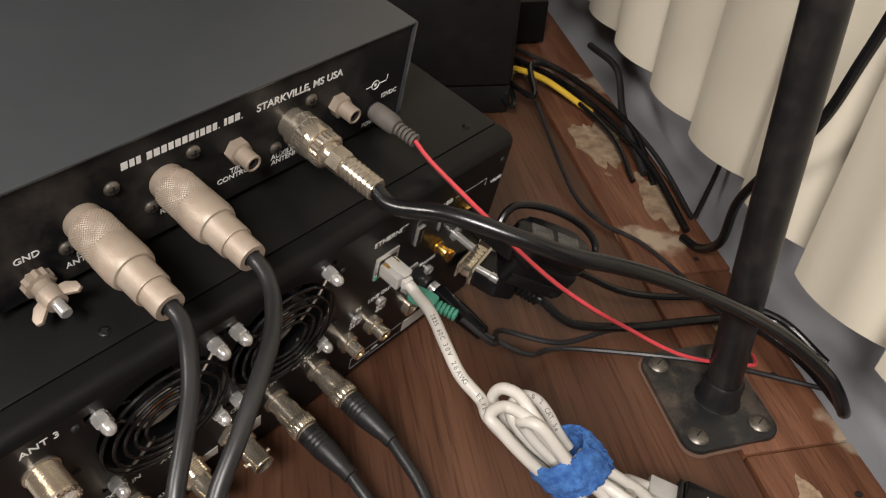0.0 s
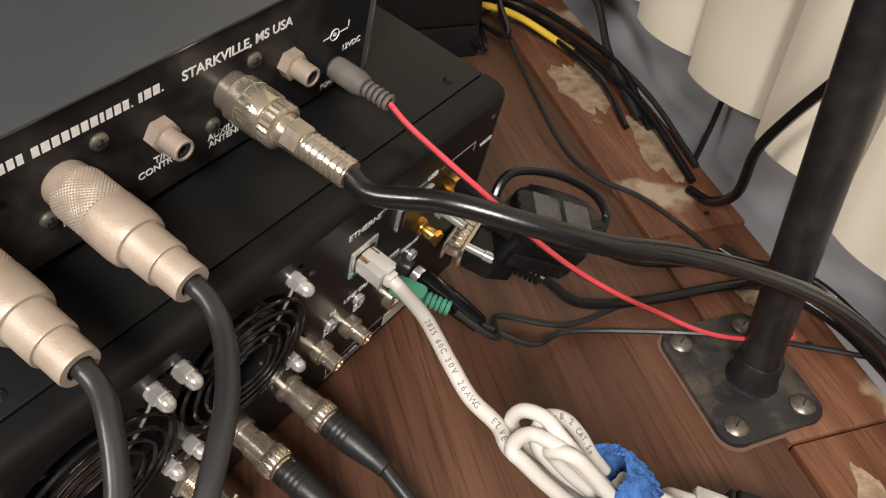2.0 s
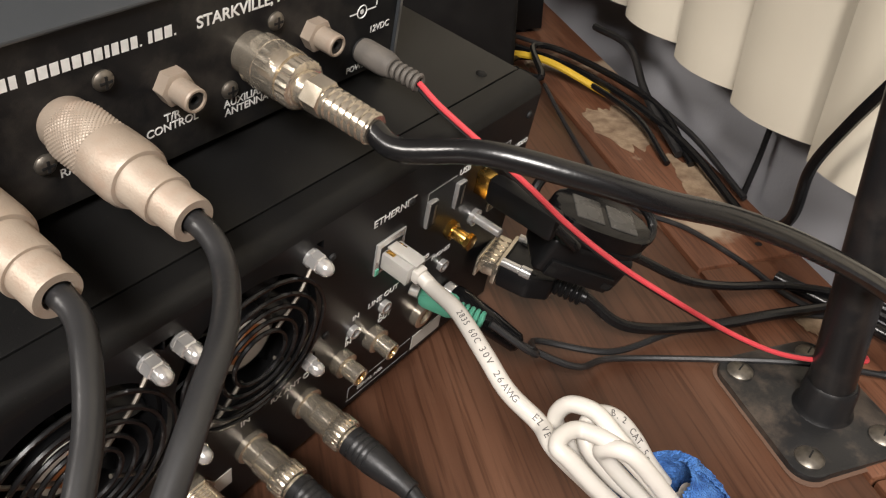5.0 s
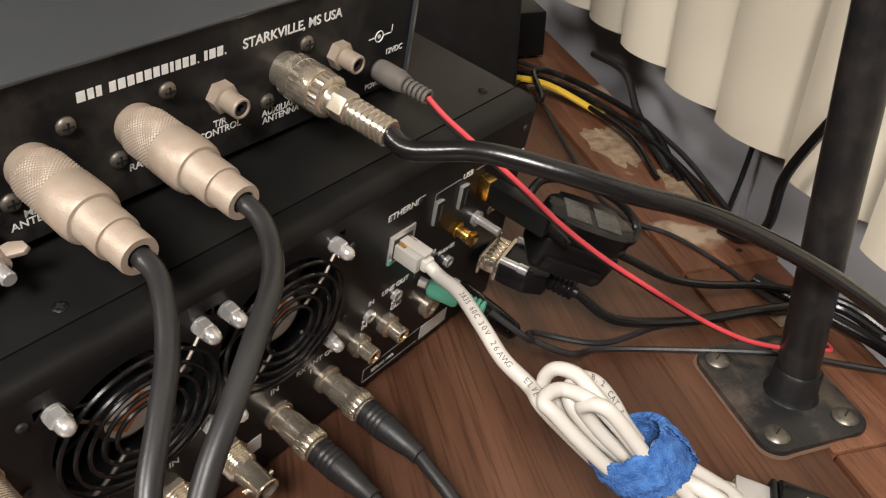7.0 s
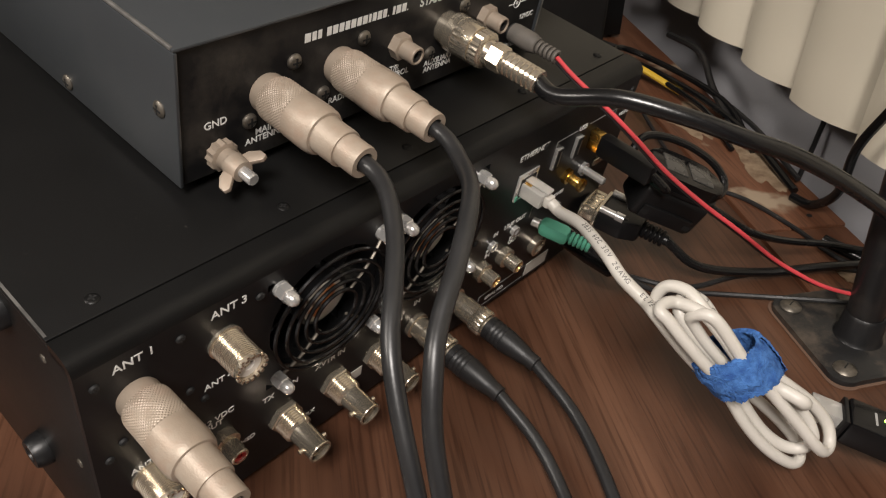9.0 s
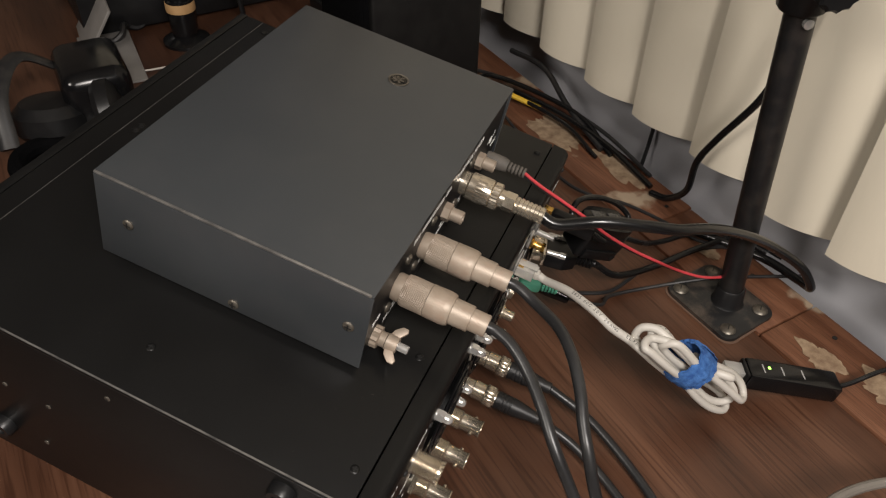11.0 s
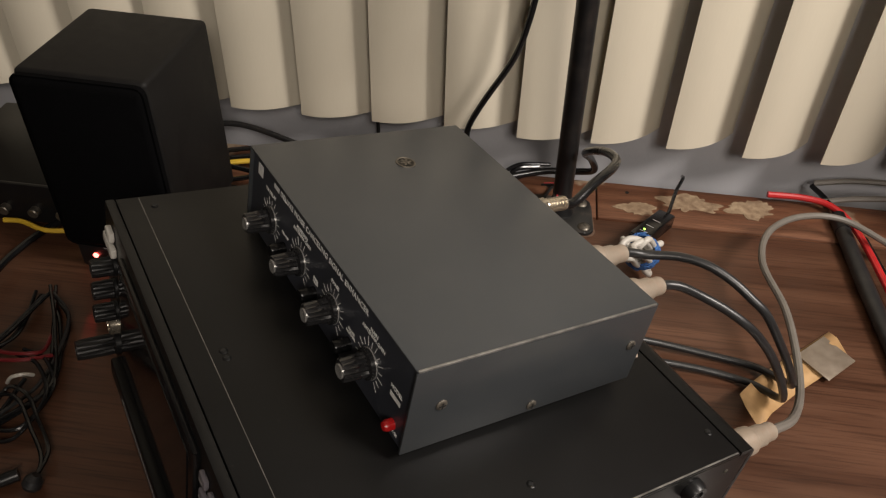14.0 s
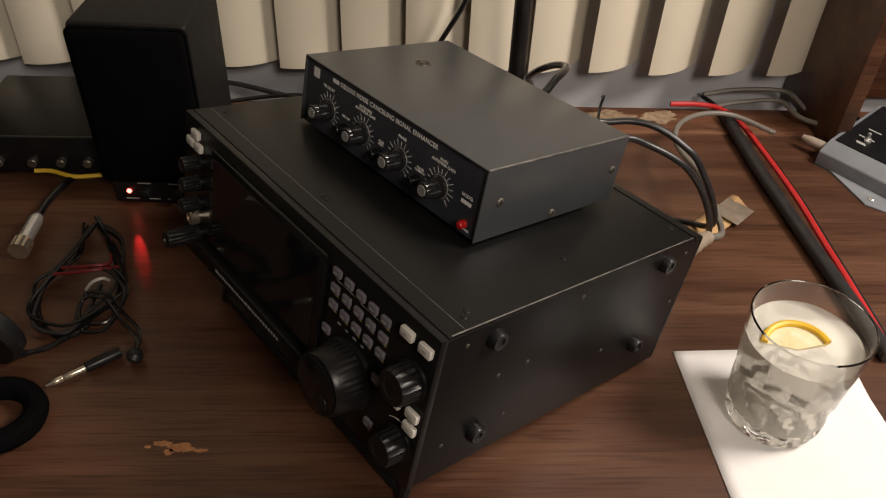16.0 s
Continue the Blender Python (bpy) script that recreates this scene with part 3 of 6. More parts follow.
def pierced_plate(x0, x1, z0, z1, y0, y1, holes):
    """A plate in the xz plane with round holes, each in a square tile of its own, side by side."""
    bm = bmesh.new()
    n = 48

    def quad(a, b, c, d):
        join(bm, box(a, b, y0, y1, c, d))
    half = holes[0][2] + 0.0012
    zc = holes[0][1]
    quad(x0, x1, z0, zc - half)
    quad(x0, x1, zc + half, z1)
    edge = x0
    for cx, cz, r in holes:
        quad(edge, cx - half, zc - half, zc + half)
        edge = cx + half
        b = bmesh.new()
        loops = []
        for y in (y0, y1):
            inner, outer = [], []
            for i in range(n):
                t = 2 * math.pi * (i + 0.5) / n
                c, s = math.cos(t), math.sin(t)
                k = half / max(abs(c), abs(s))
                inner.append(b.verts.new((cx + r * c, y, cz + r * s)))
                outer.append(b.verts.new((cx + k * c, y, cz + k * s)))
            loops.append((inner, outer))
        for i in range(n):
            j = (i + 1) % n
            b.faces.new((loops[0][0][i], loops[0][0][j], loops[0][1][j], loops[0][1][i]))
            b.faces.new((loops[1][0][j], loops[1][0][i], loops[1][1][i], loops[1][1][j]))
            b.faces.new((loops[0][0][j], loops[0][0][i], loops[1][0][i], loops[1][0][j]))
        join(bm, b)
    quad(edge, x1, zc - half, zc + half)
    return bm


FANS = (0.1085, 0.1745)
part("rear_panel", pierced_plate(0.0, RW, -0.019, 0.1122, 0.0, 0.003, [(x, 0.0733, 0.0315) for x in FANS]), M_PANEL, radio, "black rear panel with printed labels")
part("rear_lip", prism([(0.0, 0.1122), (0.0006, 0.1146), (0.0020, 0.1164), (0.0042, 0.1177), (0.0068, 0.1180), (0.0135, 0.1180), (0.0135, 0.1122)], 0.0, RW,
                       Matrix(((0, 0, 1, 0), (1, 0, 0, 0), (0, 1, 0, 0), (0, 0, 0, 1)))), M_RADIO, radio)
part("top_cover", box(0.0, RW, 0.0145, RD - 0.001, 0.1155, 0.1178, 0.0006), M_RADIO, radio, "black powder-coated steel top cover")
part("side_cover", box(0.0, 0.002, 0.0032, RD, -0.019, 0.1153, 0.0005), M_RADIO, radio)
part("side_cover", box(RW - 0.002, RW, 0.0032, RD, -0.019, 0.1153, 0.0005), M_RADIO, radio)
part("bottom_cover", box(0.0022, RW - 0.0022, 0.0032, RD, -0.019, -0.016), M_RADIO, radio)
# added slab, no known part: gives the shade under the radio a shape
part("under_shade_slab", box(0.004, RW - 0.004, 0.045, 0.262, -0.0235, -0.0192, 0.002), M_RADIO, radio)
part("front_seam", box(0.001, RW - 0.001, 0.27585, 0.27615, 0.1177, 0.11785), M_EDGE_SHINE, radio)
# near-black filling, stands in for the shade behind the fan openings
part("inner_shade_block", box(0.004, RW - 0.004, 0.030, RD - 0.004, 0.0, 0.114), M_DARK, radio)
# thin light line painted as the highlight of the radio's left top edge
part("edge_glint", box(0.0004, 0.0014, 0.016, RD - 0.004, 0.1178, 0.11795), M_EDGE_SHINE, radio, "bright line that paints the glint of the top edge")
for x in FANS:
    f = part("cooling_fan", lathe([(0.0302, -0.0012), (0.0314, -0.0012), (0.0314, -0.018), (0.0302, -0.018), (0.0302, -0.0012)], 40, closed=False), M_PLASTIC, radio, "recessed black cooling fan", at(x, 0.002, 0.0733))
    part("hub", lathe([(0.0135, -0.016), (0.0135, -0.0020), (0.0125, -0.0015), (0.001, -0.0015)], 28), M_PLASTIC, f)
    part("hub_label", lathe([(0.0112, -0.0014), (0.0112, -0.0011)], 24), M_LABEL, f, "worn paper hub label")
    part("hub_label_mark", prism([(-0.009, -0.002), (0.003, 0.009), (0.008, 0.005), (-0.004, -0.008)], -0.0011, -0.0008), M_FANLABEL, f)
    for i in range(7):
        bl = box(0.0125, 0.0292, -0.0005, 0.0005, -0.0065, 0.0065)
        bmesh.ops.transform(bl, matrix=pose(0, 0, -0.0105, 0, 0, i * 360 / 7) @ pose(0, 0, 0, 48, 0, 0), verts=bl.verts)
        part("blade", bl, M_GLOSS, f)
    g = part("fan_guard", torus(0.0315, 0.0009, 44), M_GLOSS, radio, "black wire finger guard", at(x, -0.0035, 0.0733))
    for k, r in enumerate((0.0265, 0.0215, 0.0165, 0.0115)):
        part("ring", torus(r, 0.0009, 36), M_GLOSS, g, "", pose(0, 0, 0.0012))
    for i in range(4):
        t = math.radians(45 + 90 * i)
        c, s = math.cos(t), math.sin(t)
        part("spoke", tube([(0.0105 * c, 0.0105 * s, 0.0002), (0.024 * c, 0.024 * s, 0.0002), (0.0325 * c, 0.0325 * s, -0.001), (0.0372 * c, 0.0372 * s, -0.002)], 0.0008, 6, 4), M_AGED, g, "bare wire spoke")
for x in (0.0815, 0.1355, 0.147, 0.201):
    for z in (0.1015, 0.0455):
        acorn_nut(radio, x, z)
uhf_plug(radio, 0.0195, 0.088, M_NICKEL)
uhf_socket(radio, 0.0560, 0.0890, M_CHROME)
uhf_socket(radio, 0.0195, 0.036, M_CHROME)
rca_jack(radio, 0.0530, 0.0275, None, None, False, M_REDWIRE)
for x in (0.0865, 0.1172, 0.1452):
    bnc_jack(radio, x, 0.0125)
bnc_plug(radio, 0.1735, 0.0140)
bnc_plug(radio, 0.2035, 0.0140)
rca_jack(radio, 0.2230, 0.0245, M_CHROME, None, False, M_GOLD)
rca_jack(radio, 0.2435, 0.0240, M_CHROME, None, False, M_GOLD)
part("key_jack", lathe([(0.0068, 0), (0.0068, 0.004), (0.0060, 0.0045), (0.0040, 0.0045), (0.0038, 0.001)], 20), M_CHROME, radio, "plated headphone-size socket", at(0.2785, 0, 0.0130))
for x, z in ((0.2293, 0.0392), (0.2485, 0.0405), (0.2895, 0.0385)):
    part("mini_jack", lathe([(0.0034, 0), (0.0034, 0.002), (0.0030, 0.0024), (0.0019, 0.0024), (0.0018, 0.0004)], 16), M_STEEL, radio, "", at(x, 0, z))
    part("jack_hole", lathe([(0.0018, 0.0005), (0.0018, 0.0008)], 12), M_DARK, radio, "", at(x, 0, z))
# network socket with a clear plug in it
jack = part("network_socket", box(0.2370, 0.2545, -0.0012, 0.0000, 0.0670, 0.0845, 0.0004), M_STEEL, radio, "metal network socket")
part("socket_opening", box(0.2395, 0.2520, -0.0015, -0.0011, 0.0695, 0.0815), M_DARK, jack)
part("green_lamp", box(0.2375, 0.2393, -0.0016, -0.0011, 0.0675, 0.0705), M_GREEN, jack)
plug = part("network_plug", box(0.2400, 0.2515, -0.0150, -0.0010, 0.0705, 0.0790, 0.0006), M_CLEAR, radio, "clear plastic network plug")
part("latch", box(0.2430, 0.2485, -0.0165, -0.0012, 0.0795, 0.0806, 0.0003), M_CLEAR, plug, "", Matrix())
part("contacts", box(0.2415, 0.2501, -0.0060, -0.0020, 0.0788, 0.0793), M_GOLD, plug)
part("cable_grip", box(0.2427, 0.2489, -0.0185, -0.0148, 0.0715, 0.0778, 0.001), M_WHITECABLE, plug)
# usb sockets and the plug in the last one
for x in (0.2700, 0.2895):
    u = part("usb_socket", box(x - 0.0028, x + 0.0028, -0.0022, 0.0, 0.0755, 0.0895, 0.0003), M_STEEL, radio, "metal usb socket")
    part("socket_opening", box(x - 0.0024, x + 0.0024, -0.0025, -0.0021, 0.0759, 0.0891), M_DARK, u)
    part("tongue", box(x + 0.0002, x + 0.0014, -0.0027, -0.0024, 0.0775, 0.0875), M_AGED, u)
u = part("usb_plug", box(0.3030, 0.3090, -0.0070, 0.0, 0.0755, 0.0875, 0.0004), M_GOLD, radio, "usb plug with a black moulded grip")
part("grip", box(0.3016, 0.3104, -0.0430, -0.0068, 0.0745, 0.0885, 0.0026), M_PLASTIC, u)
# gold rf socket and the slim plugs beside it
g = part("gold_coax_socket", lathe([(0.0048, 0), (0.0048, 0.003)], 6), M_GOLD, radio, "gold threaded coax socket", at(0.2895, 0, 0.0615))
part("thread", lathe([(0.0031, 0.003), (0.0031, 0.0105), (0.0028, 0.011), (0.0019, 0.011), (0.0018, 0.007)], 18), M_GOLD, g)
part("flange_nut", lathe([(0.0042, 0.0105), (0.0042, 0.013), (0.0025, 0.0132)], 6), M_GOLD, g)
s = part("slim_socket", lathe([(0.0045, 0), (0.0045, 0.002), (0.0026, 0.0022), (0.0024, 0.016), (0.0016, 0.0165)], 16), M_STEEL, radio, "slim steel socket", at(0.3085, 0, 0.0580))
part("hdmi_socket", box(0.3180, 0.3330, -0.0020, 0.0, 0.0560, 0.0605, 0.0004), M_CHROME, radio, "flat metal video socket")
# serial connector with a hood
SER = pose(0.3315, 0, 0.0205, 0, 6, 12)
d9 = part("serial_connector", box(-0.0125, 0.0125, -0.0100, -0.0005, -0.0050, 0.0050, 0.0012), M_CHROME, radio, "plated serial connector with a black hood", SER)
part("flange", box(-0.0155, 0.0155, -0.0125, -0.0100, -0.0062, 0.0062, 0.0005), M_CHROME, d9)
part("flange", box(-0.0155, 0.0155, -0.0022, -0.0004, -0.0062, 0.0062, 0.0005), M_CHROME, d9)
for k in range(5):
    part("shell_ridge", box(-0.0110 + 0.0046 * k, -0.0085 + 0.0046 * k, -0.0098, -0.0024, 0.0050, 0.0056, 0.0002), M_CHROME, d9)
hood = part("hood", prism([(-0.0150, -0.0126), (0.0150, -0.0126), (0.0150, -0.0290), (0.0085, -0.0400), (-0.0085, -0.0400), (-0.0150, -0.0290)], -0.0066, 0.0066, None, 0.0018), M_PLASTIC, d9, "black moulded hood")
for k in (-1, 1):
    part("grip_rib", box(k * 0.0098 - 0.0012, k * 0.0098 + 0.0012, -0.0310, -0.0150, 0.0066, 0.0074, 0.0004), M_PLASTIC, hood)
for k in range(5):
    part("boot_rib", torus(0.0044, 0.0014, 16, 6), M_PLASTIC, d9, "", at(0, -0.0415 - 0.0030 * k, 0))
part("boot_core", lathe([(0.0036, 0), (0.0036, 0.017)], 12), M_PLASTIC, d9, "", at(0, -0.0400, 0))
for x in (-0.0125, 0.0125):
    part("thumbscrew", lathe([(0.0024, 0), (0.0024, 0.010), (0.0031, 0.0105), (0.0031, 0.016)], 12), M_STEEL, d9, "", at(x, -0.0126, 0.0075))
# audio plugs
pb = part("audio_plug", lathe([(0.0052, 0.001), (0.0052, 0.0055), (0.0046, 0.0065)], 18), M_STEEL, radio, "black barrel audio plug", at(0.2985, 0, 0.0150) @ pose(0, 0, 0, 0, -2, 0))
part("barrel", lathe([(0.0062, 0.0062), (0.0066, 0.0085), (0.0063, 0.030), (0.0050, 0.046), (0.0034, 0.0475)], 20), M_GLOSS, pb)
gp = part("green_audio_plug", lathe([(0.0030, 0.0), (0.0030, 0.0045)], 14), M_STEEL, radio, "green moulded audio plug", at(0.2680, 0, 0.0370) @ pose(0, 0, 0, 0, 16, 0))
part("grip", box(-0.0052, 0.0052, -0.0050, 0.0050, 0.0045, 0.0235, 0.0036), M_GREEN, gp)
for k in range(5):
    part("boot_rib", torus(0.0030, 0.0011, 14, 6), M_GREEN, gp, "", pose(0, 0, 0.0248 + 0.0026 * k))
# blank screws and vents on the panel
for x, z in ((0.006, 0.103), (0.006, 0.060), (0.006, 0.014), (0.038, 0.104), (0.072, 0.103), (0.040, 0.072), (0.068, 0.072), (0.012, 0.066), (0.034, 0.050), (0.212, 0.094), (0.256, 0.096), (0.337, 0.103), (0.2125, 0.05), (0.337, 0.012), (0.046, 0.062), (0.062, 0.062)):
    screw(radio, x, 0, z, BACK, 0.0019, M_DARK, "panel_screw", 0.0012)
# panel printing
def rear_text(words, x, z, size, align="LEFT", mat=None, shear=0.0):
    lettering(words, size, mat or M_PRINT, radio, at(x, -0.0001, z, FACE_BACK), align, "panel_lettering", shear, 0.00004)


rear_text("ANT 1", 0.0125, 0.1045, 0.0056)
rear_text("ANT 3", 0.0505, 0.1045, 0.0056)
rear_text("ANT 2", 0.0125, 0.0420, 0.0046)
rear_text("ANT 4", 0.0460, 0.0660, 0.0046)
rear_text("12 VDC\nOUT", 0.0440, 0.0420, 0.0046)
rear_text("SWITCHED", 0.0500, 0.0120, 0.0040)
rear_text("TX", 0.0740, 0.0320, 0.0048)
rear_text("IN", 0.0890, 0.0320, 0.0048)
rear_text("RX", 0.1000, -0.0020, 0.0044)
rear_text("XVTR IN", 0.1040, 0.0310, 0.0048)
rear_text("OUT", 0.1440, 0.0310, 0.0048)
rear_text("IN", 0.1690, 0.0310, 0.0048)
rear_text("RX ANT OUT", 0.1840, 0.0310, 0.0044)
rear_text("1", 0.1920, 0.0260, 0.0044)
rear_text("PTT\nIN", 0.2255, 0.0345, 0.0040)
rear_text("KEY\nOUT", 0.2465, 0.0335, 0.0040)
rear_text("IN", 0.2285, 0.0455, 0.0040)
rear_text("LINE OUT", 0.2378, 0.0460, 0.0044)
rear_text("SERIAL NO.", 0.2385, -0.0115, 0.0036)
rear_text("ETHERNET", 0.2340, 0.0945, 0.0052)
rear_text("USB", 0.2880, 0.0925, 0.0046)
rear_text("PHONES", 0.2800, 0.0470, 0.0036)
rear_text("STEREO", 0.2660, 0.0520, 0.0032)
rear_text("VIDEO", 0.3320, 0.0860, 0.0036)
for x0, x1, z0, z1 in ((0.2675, 0.2678, 0.0880, 0.0935), (0.2675, 0.2865, 0.0935, 0.0938), (0.2985, 0.3265, 0.0935, 0.0938), (0.3262, 0.3265, 0.0880, 0.0938),
                       (0.2320, 0.2323, -0.0150, -0.0050), (0.2320, 0.2760, -0.0150, -0.0147), (0.2320, 0.2760, -0.0050, -0.0047), (0.2620, 0.2820, 0.0500, 0.0503), (0.2620, 0.2623, 0.0430, 0.0503)):
    part("panel_line", box(x0, x1, -0.00015, 0.0, z0, z1), M_DIMPRINT, radio)
part("serial_label", box(0.2780, 0.3010, -0.0003, 0.0, -0.0155, -0.0050), M_LABEL, radio, "pale serial number label")
part("panel_label", box(0.1250, 0.1360, -0.0003, 0.0, 0.0020, 0.0090), M_LABEL, radio, "pale adhesive label")
part("panel_label", box(0.1520, 0.1640, -0.0003, 0.0, -0.0020, 0.0080), M_LABEL, radio, "pale adhesive label")
# top cover screws
for x, y in ((0.012, 0.268), (0.016, 0.262), (0.17, 0.268), (0.176, 0.268), (0.33, 0.268), (0.02, 0.022), (0.17, 0.022), (0.325, 0.022), (0.10, 0.022), (0.255, 0.022), (0.03, 0.15), (0.32, 0.12)):
    screw(radio, x, y, 0.1177, pose(0, 0, 0), 0.0026, M_RADIO, "cover_screw", 0.0008)
# side feet and side screws
for y, z in ((0.050, 0.103), (0.246, 0.101), (0.049, 0.017), (0.240, 0.010)):
    ft = part("side_foot", lathe([(0.0078, 0), (0.0076, 0.004), (0.0064, 0.0065), (0.0036, 0.0065), (0.0032, 0.005)], 20), M_PLASTIC, radio, "black rubber side foot", at(0, y, z, pose(0, 0, 0, 0, -90, 0)))
    part("foot_screw", lathe([(0.0030, 0.0045), (0.0030, 0.0052), (0.001, 0.0056)], 12), M_DARK, ft)
for y, z in ((0.02, 0.104), (0.155, 0.104), (0.20, 0.060), (0.23, 0.060), (0.10, 0.030), (0.272, 0.104), (0.272, 0.012), (0.21, 0.012), (0.012, 0.05)):
    screw(radio, 0, y, z, pose(0, 0, 0, 0, -90, 0), 0.0018, M_AGED, "side_screw", 0.0008)
# feet under the radio
for x in (0.03, RW - 0.03):
    part("rear_foot", lathe([(0.011, -0.019), (0.011, -0.0235), (0.009, -0.0280)], 20), M_RUBBER, radio, "", pose(x, 0.025, 0))
    part("front_stand_leg", tube([(x, 0.255, -0.019), (x, 0.262, -0.045), (x, 0.266, -0.0765)], 0.006, 10, 4), M_PLASTIC, radio, "black folding stand leg")
part("front_stand_bar", tube([(0.03, 0.266, -0.071), (RW - 0.03, 0.266, -0.071)], 0.005, 10, 2), M_PLASTIC, radio)
# front panel
part("front_bezel", box(-0.001, RW + 0.001, RD - 0.0003, RD + 0.006, -0.019, 0.1177, 0.0007, 2), M_RADIO, radio, "moulded black front panel")
FY = RD + 0.006
scr = part("display", box(0.118, 0.290, FY - 0.001, FY + 0.004, 0.012, 0.108, 0.002), M_GLOSS, radio, "dark glossy touch display")
part("screen_glass", box(0.126, 0.282, FY + 0.0041, FY + 0.0048, 0.020, 0.101), M_SCREEN, scr)
part("lower_ledge", box(0.110, 0.300, FY - 0.001, FY + 0.010, -0.004, 0.011, 0.002), M_RADIO, radio)
bars([0.006] + [0.0026] * 10 + [0.0055] * 2 + [0.0026] * 10, 0.0026, 0.0016, M_DIMPRINT, radio, at(0.262, FY + 0.0101, 0.0030, FACE_FRONT), "name_bar")


def dial(x, z, r, length, mat, ridged=True):
    k = part("knob", lathe([(r * 1.08, 0), (r * 1.08, length * 0.12), (r, length * 0.16, 1), (r * 0.97, length * 0.88, 1), (r * 0.88, length), (r * 0.55, length), (r * 0.5, length * 0.96)], 36 if r < 0.02 else 72, (0.11 if r < 0.02 else 0.035) if ridged else 0.0),
             mat, radio, "", at(x, FY, z, FRONT))
    return k


big = dial(0.0790, 0.0290, 0.0262, 0.027, M_PLASTIC)
part("knob_face", lathe([(0.0222, 0.027), (0.0228, 0.0287), (0.0212, 0.0297), (0.0010, 0.0293)], 36), M_GLOSS, big, "smooth tuning knob face")
part("finger_dimple", lathe([(0.0058, 0.0293), (0.0052, 0.0302), (0.0032, 0.0293), (0.0008, 0.0289)], 20), M_PLASTIC, big, "", pose(-0.011, 0.007, 0.0003))
dial(0.0165, 0.0735, 0.0140, 0.018, M_PLASTIC)
dial(0.0170, 0.0150, 0.0130, 0.017, M_PLASTIC)
key = finish(box(-0.0048, 0.0048, 0, 0.0032, -0.0036, 0.0036, 0.0012), "key", M_KEY)
legend = finish(box(-0.0020, 0.0020, 0, 0.0001, -0.0005, 0.0005), "legend_bar", M_YELPRINT)
mark = finish(box(-0.0022, 0.0022, 0.0035, 0.0036, -0.0007, 0.0007), "key_mark", M_DIMPRINT)
for j in range(3):
    for i in range(5):
        k = part("key", key, M_KEY, radio, "", pose(0.1060 - 0.0142 * i, FY, 0.1010 - 0.0140 * j - 0.0006 * i))
        part("key_mark", mark, M_DIMPRINT, k)
        if j or i == 4:
            part("legend_bar", legend, M_YELPRINT, radio, "", pose(0.1060 - 0.0142 * i - 0.0015, FY, 0.1010 - 0.0140 * j - 0.0006 * i - 0.0062))
for i in range(2):
    part("legend_line", box(0.0520 + 0.0300 * i, 0.0790 + 0.0300 * i, FY, FY + 0.0001, 0.0934 - 0.0010 * (1 - i), 0.0938 - 0.0010 * (1 - i)), M_PRINT, radio)
part("legend_arc", tube([(0.0300, FY + 0.0002, 0.0290), (0.0230, FY + 0.0002, 0.0325), (0.0150, FY + 0.0002, 0.0330), (0.0060, FY + 0.0002, 0.0290)], 0.0003, 6, 4), M_PRINT, radio)
for x, z in ((0.0340, 0.0590), (0.1100, 0.0480), (0.0480, 0.0480), (0.0480, 0.0060)):
    k = part("key", key, M_KEY, radio, "", pose(x, FY, z))
    part("key_mark", mark, M_DIMPRINT, k)
wkey = finish(box(-0.0062, 0.0062, 0, 0.0042, -0.0038, 0.0038, 0.0012), "white_key", M_WHITEKEY)
for x, z in ((0.0270, 0.1050), (0.0085, 0.1050), (0.0075, 0.0495), (0.0075, 0.0375), (0.0260, 0.0470), (0.3200, 0.1060), (0.3150, 0.0960), (0.3280, 0.0960)):
    k = part("white_key", wkey, M_WHITEKEY, radio, "white push button", pose(x, FY, z))
    part("key_mark", mark, M_KEY, k, "", pose(0, 0.0007, 0))
for z in (0.0800, 0.0600, 0.0390):
    dial(0.3180, z, 0.0070, 0.016, M_PLASTIC)
part("microphone_jack", lathe([(0.0075, 0), (0.0075, 0.006), (0.006, 0.007), (0.0045, 0.007), (0.004, 0.002)], 20), M_CHROME, radio, "plated microphone socket", at(0.3200, FY, 0.0240, FRONT))
dial(0.3170, 0.0080, 0.0080, 0.030, M_PLASTIC)
bars([0.004, 0.003, 0.004, 0.003], 0.0016, 0.006, M_DIMPRINT, radio, at(0.100, FY + 0.0001, 0.060, FACE_FRONT), "legend_bar")

# ---- the grey box on the radio ----
tuner = thing("noise_canceller", TUNER, "grey steel noise canceling box with four knobs, lying on the radio", "radio accessory")
TW, TD, TH = 0.227, 0.160, 0.0605
part("top_cover", box(0, TW, -0.0015, TD + 0.0025, TH - 0.0016, TH, 0.0007), M_TUNER, tuner, "grey painted steel cover")
part("side_cover", box(0, 0.0016, -0.0015, TD + 0.0025, 0.0012, TH - 0.0017, 0.0005), M_TUNER, tuner)
part("side_cover", box(TW - 0.0016, TW, -0.0015, TD + 0.0025, 0.0012, TH - 0.0017, 0.0005), M_TUNER, tuner)
# bright strip laid on the left top edge in place of its highlight
part("cover_edge", box(-0.0003, 0.0013, 0.000, TD + 0.002, TH - 0.0013, TH + 0.0003, 0.0006), M_EDGE_SHINE, tuner, "bright strip along the cover edge, drawn as its highlight")
part("cover_edge", box(TW - 0.0012, TW + 0.0001, -0.0016, -0.0008, 0.004, TH - 0.001), M_EDGE_SHINE, tuner, "bright strip along the cover edge, drawn as its highlight")
part("rear_panel", box(0.0018, TW - 0.0018, 0, 0.002, 0.0012, TH - 0.0018), M_REARPANEL, tuner, "dusty black rear panel with white lettering")
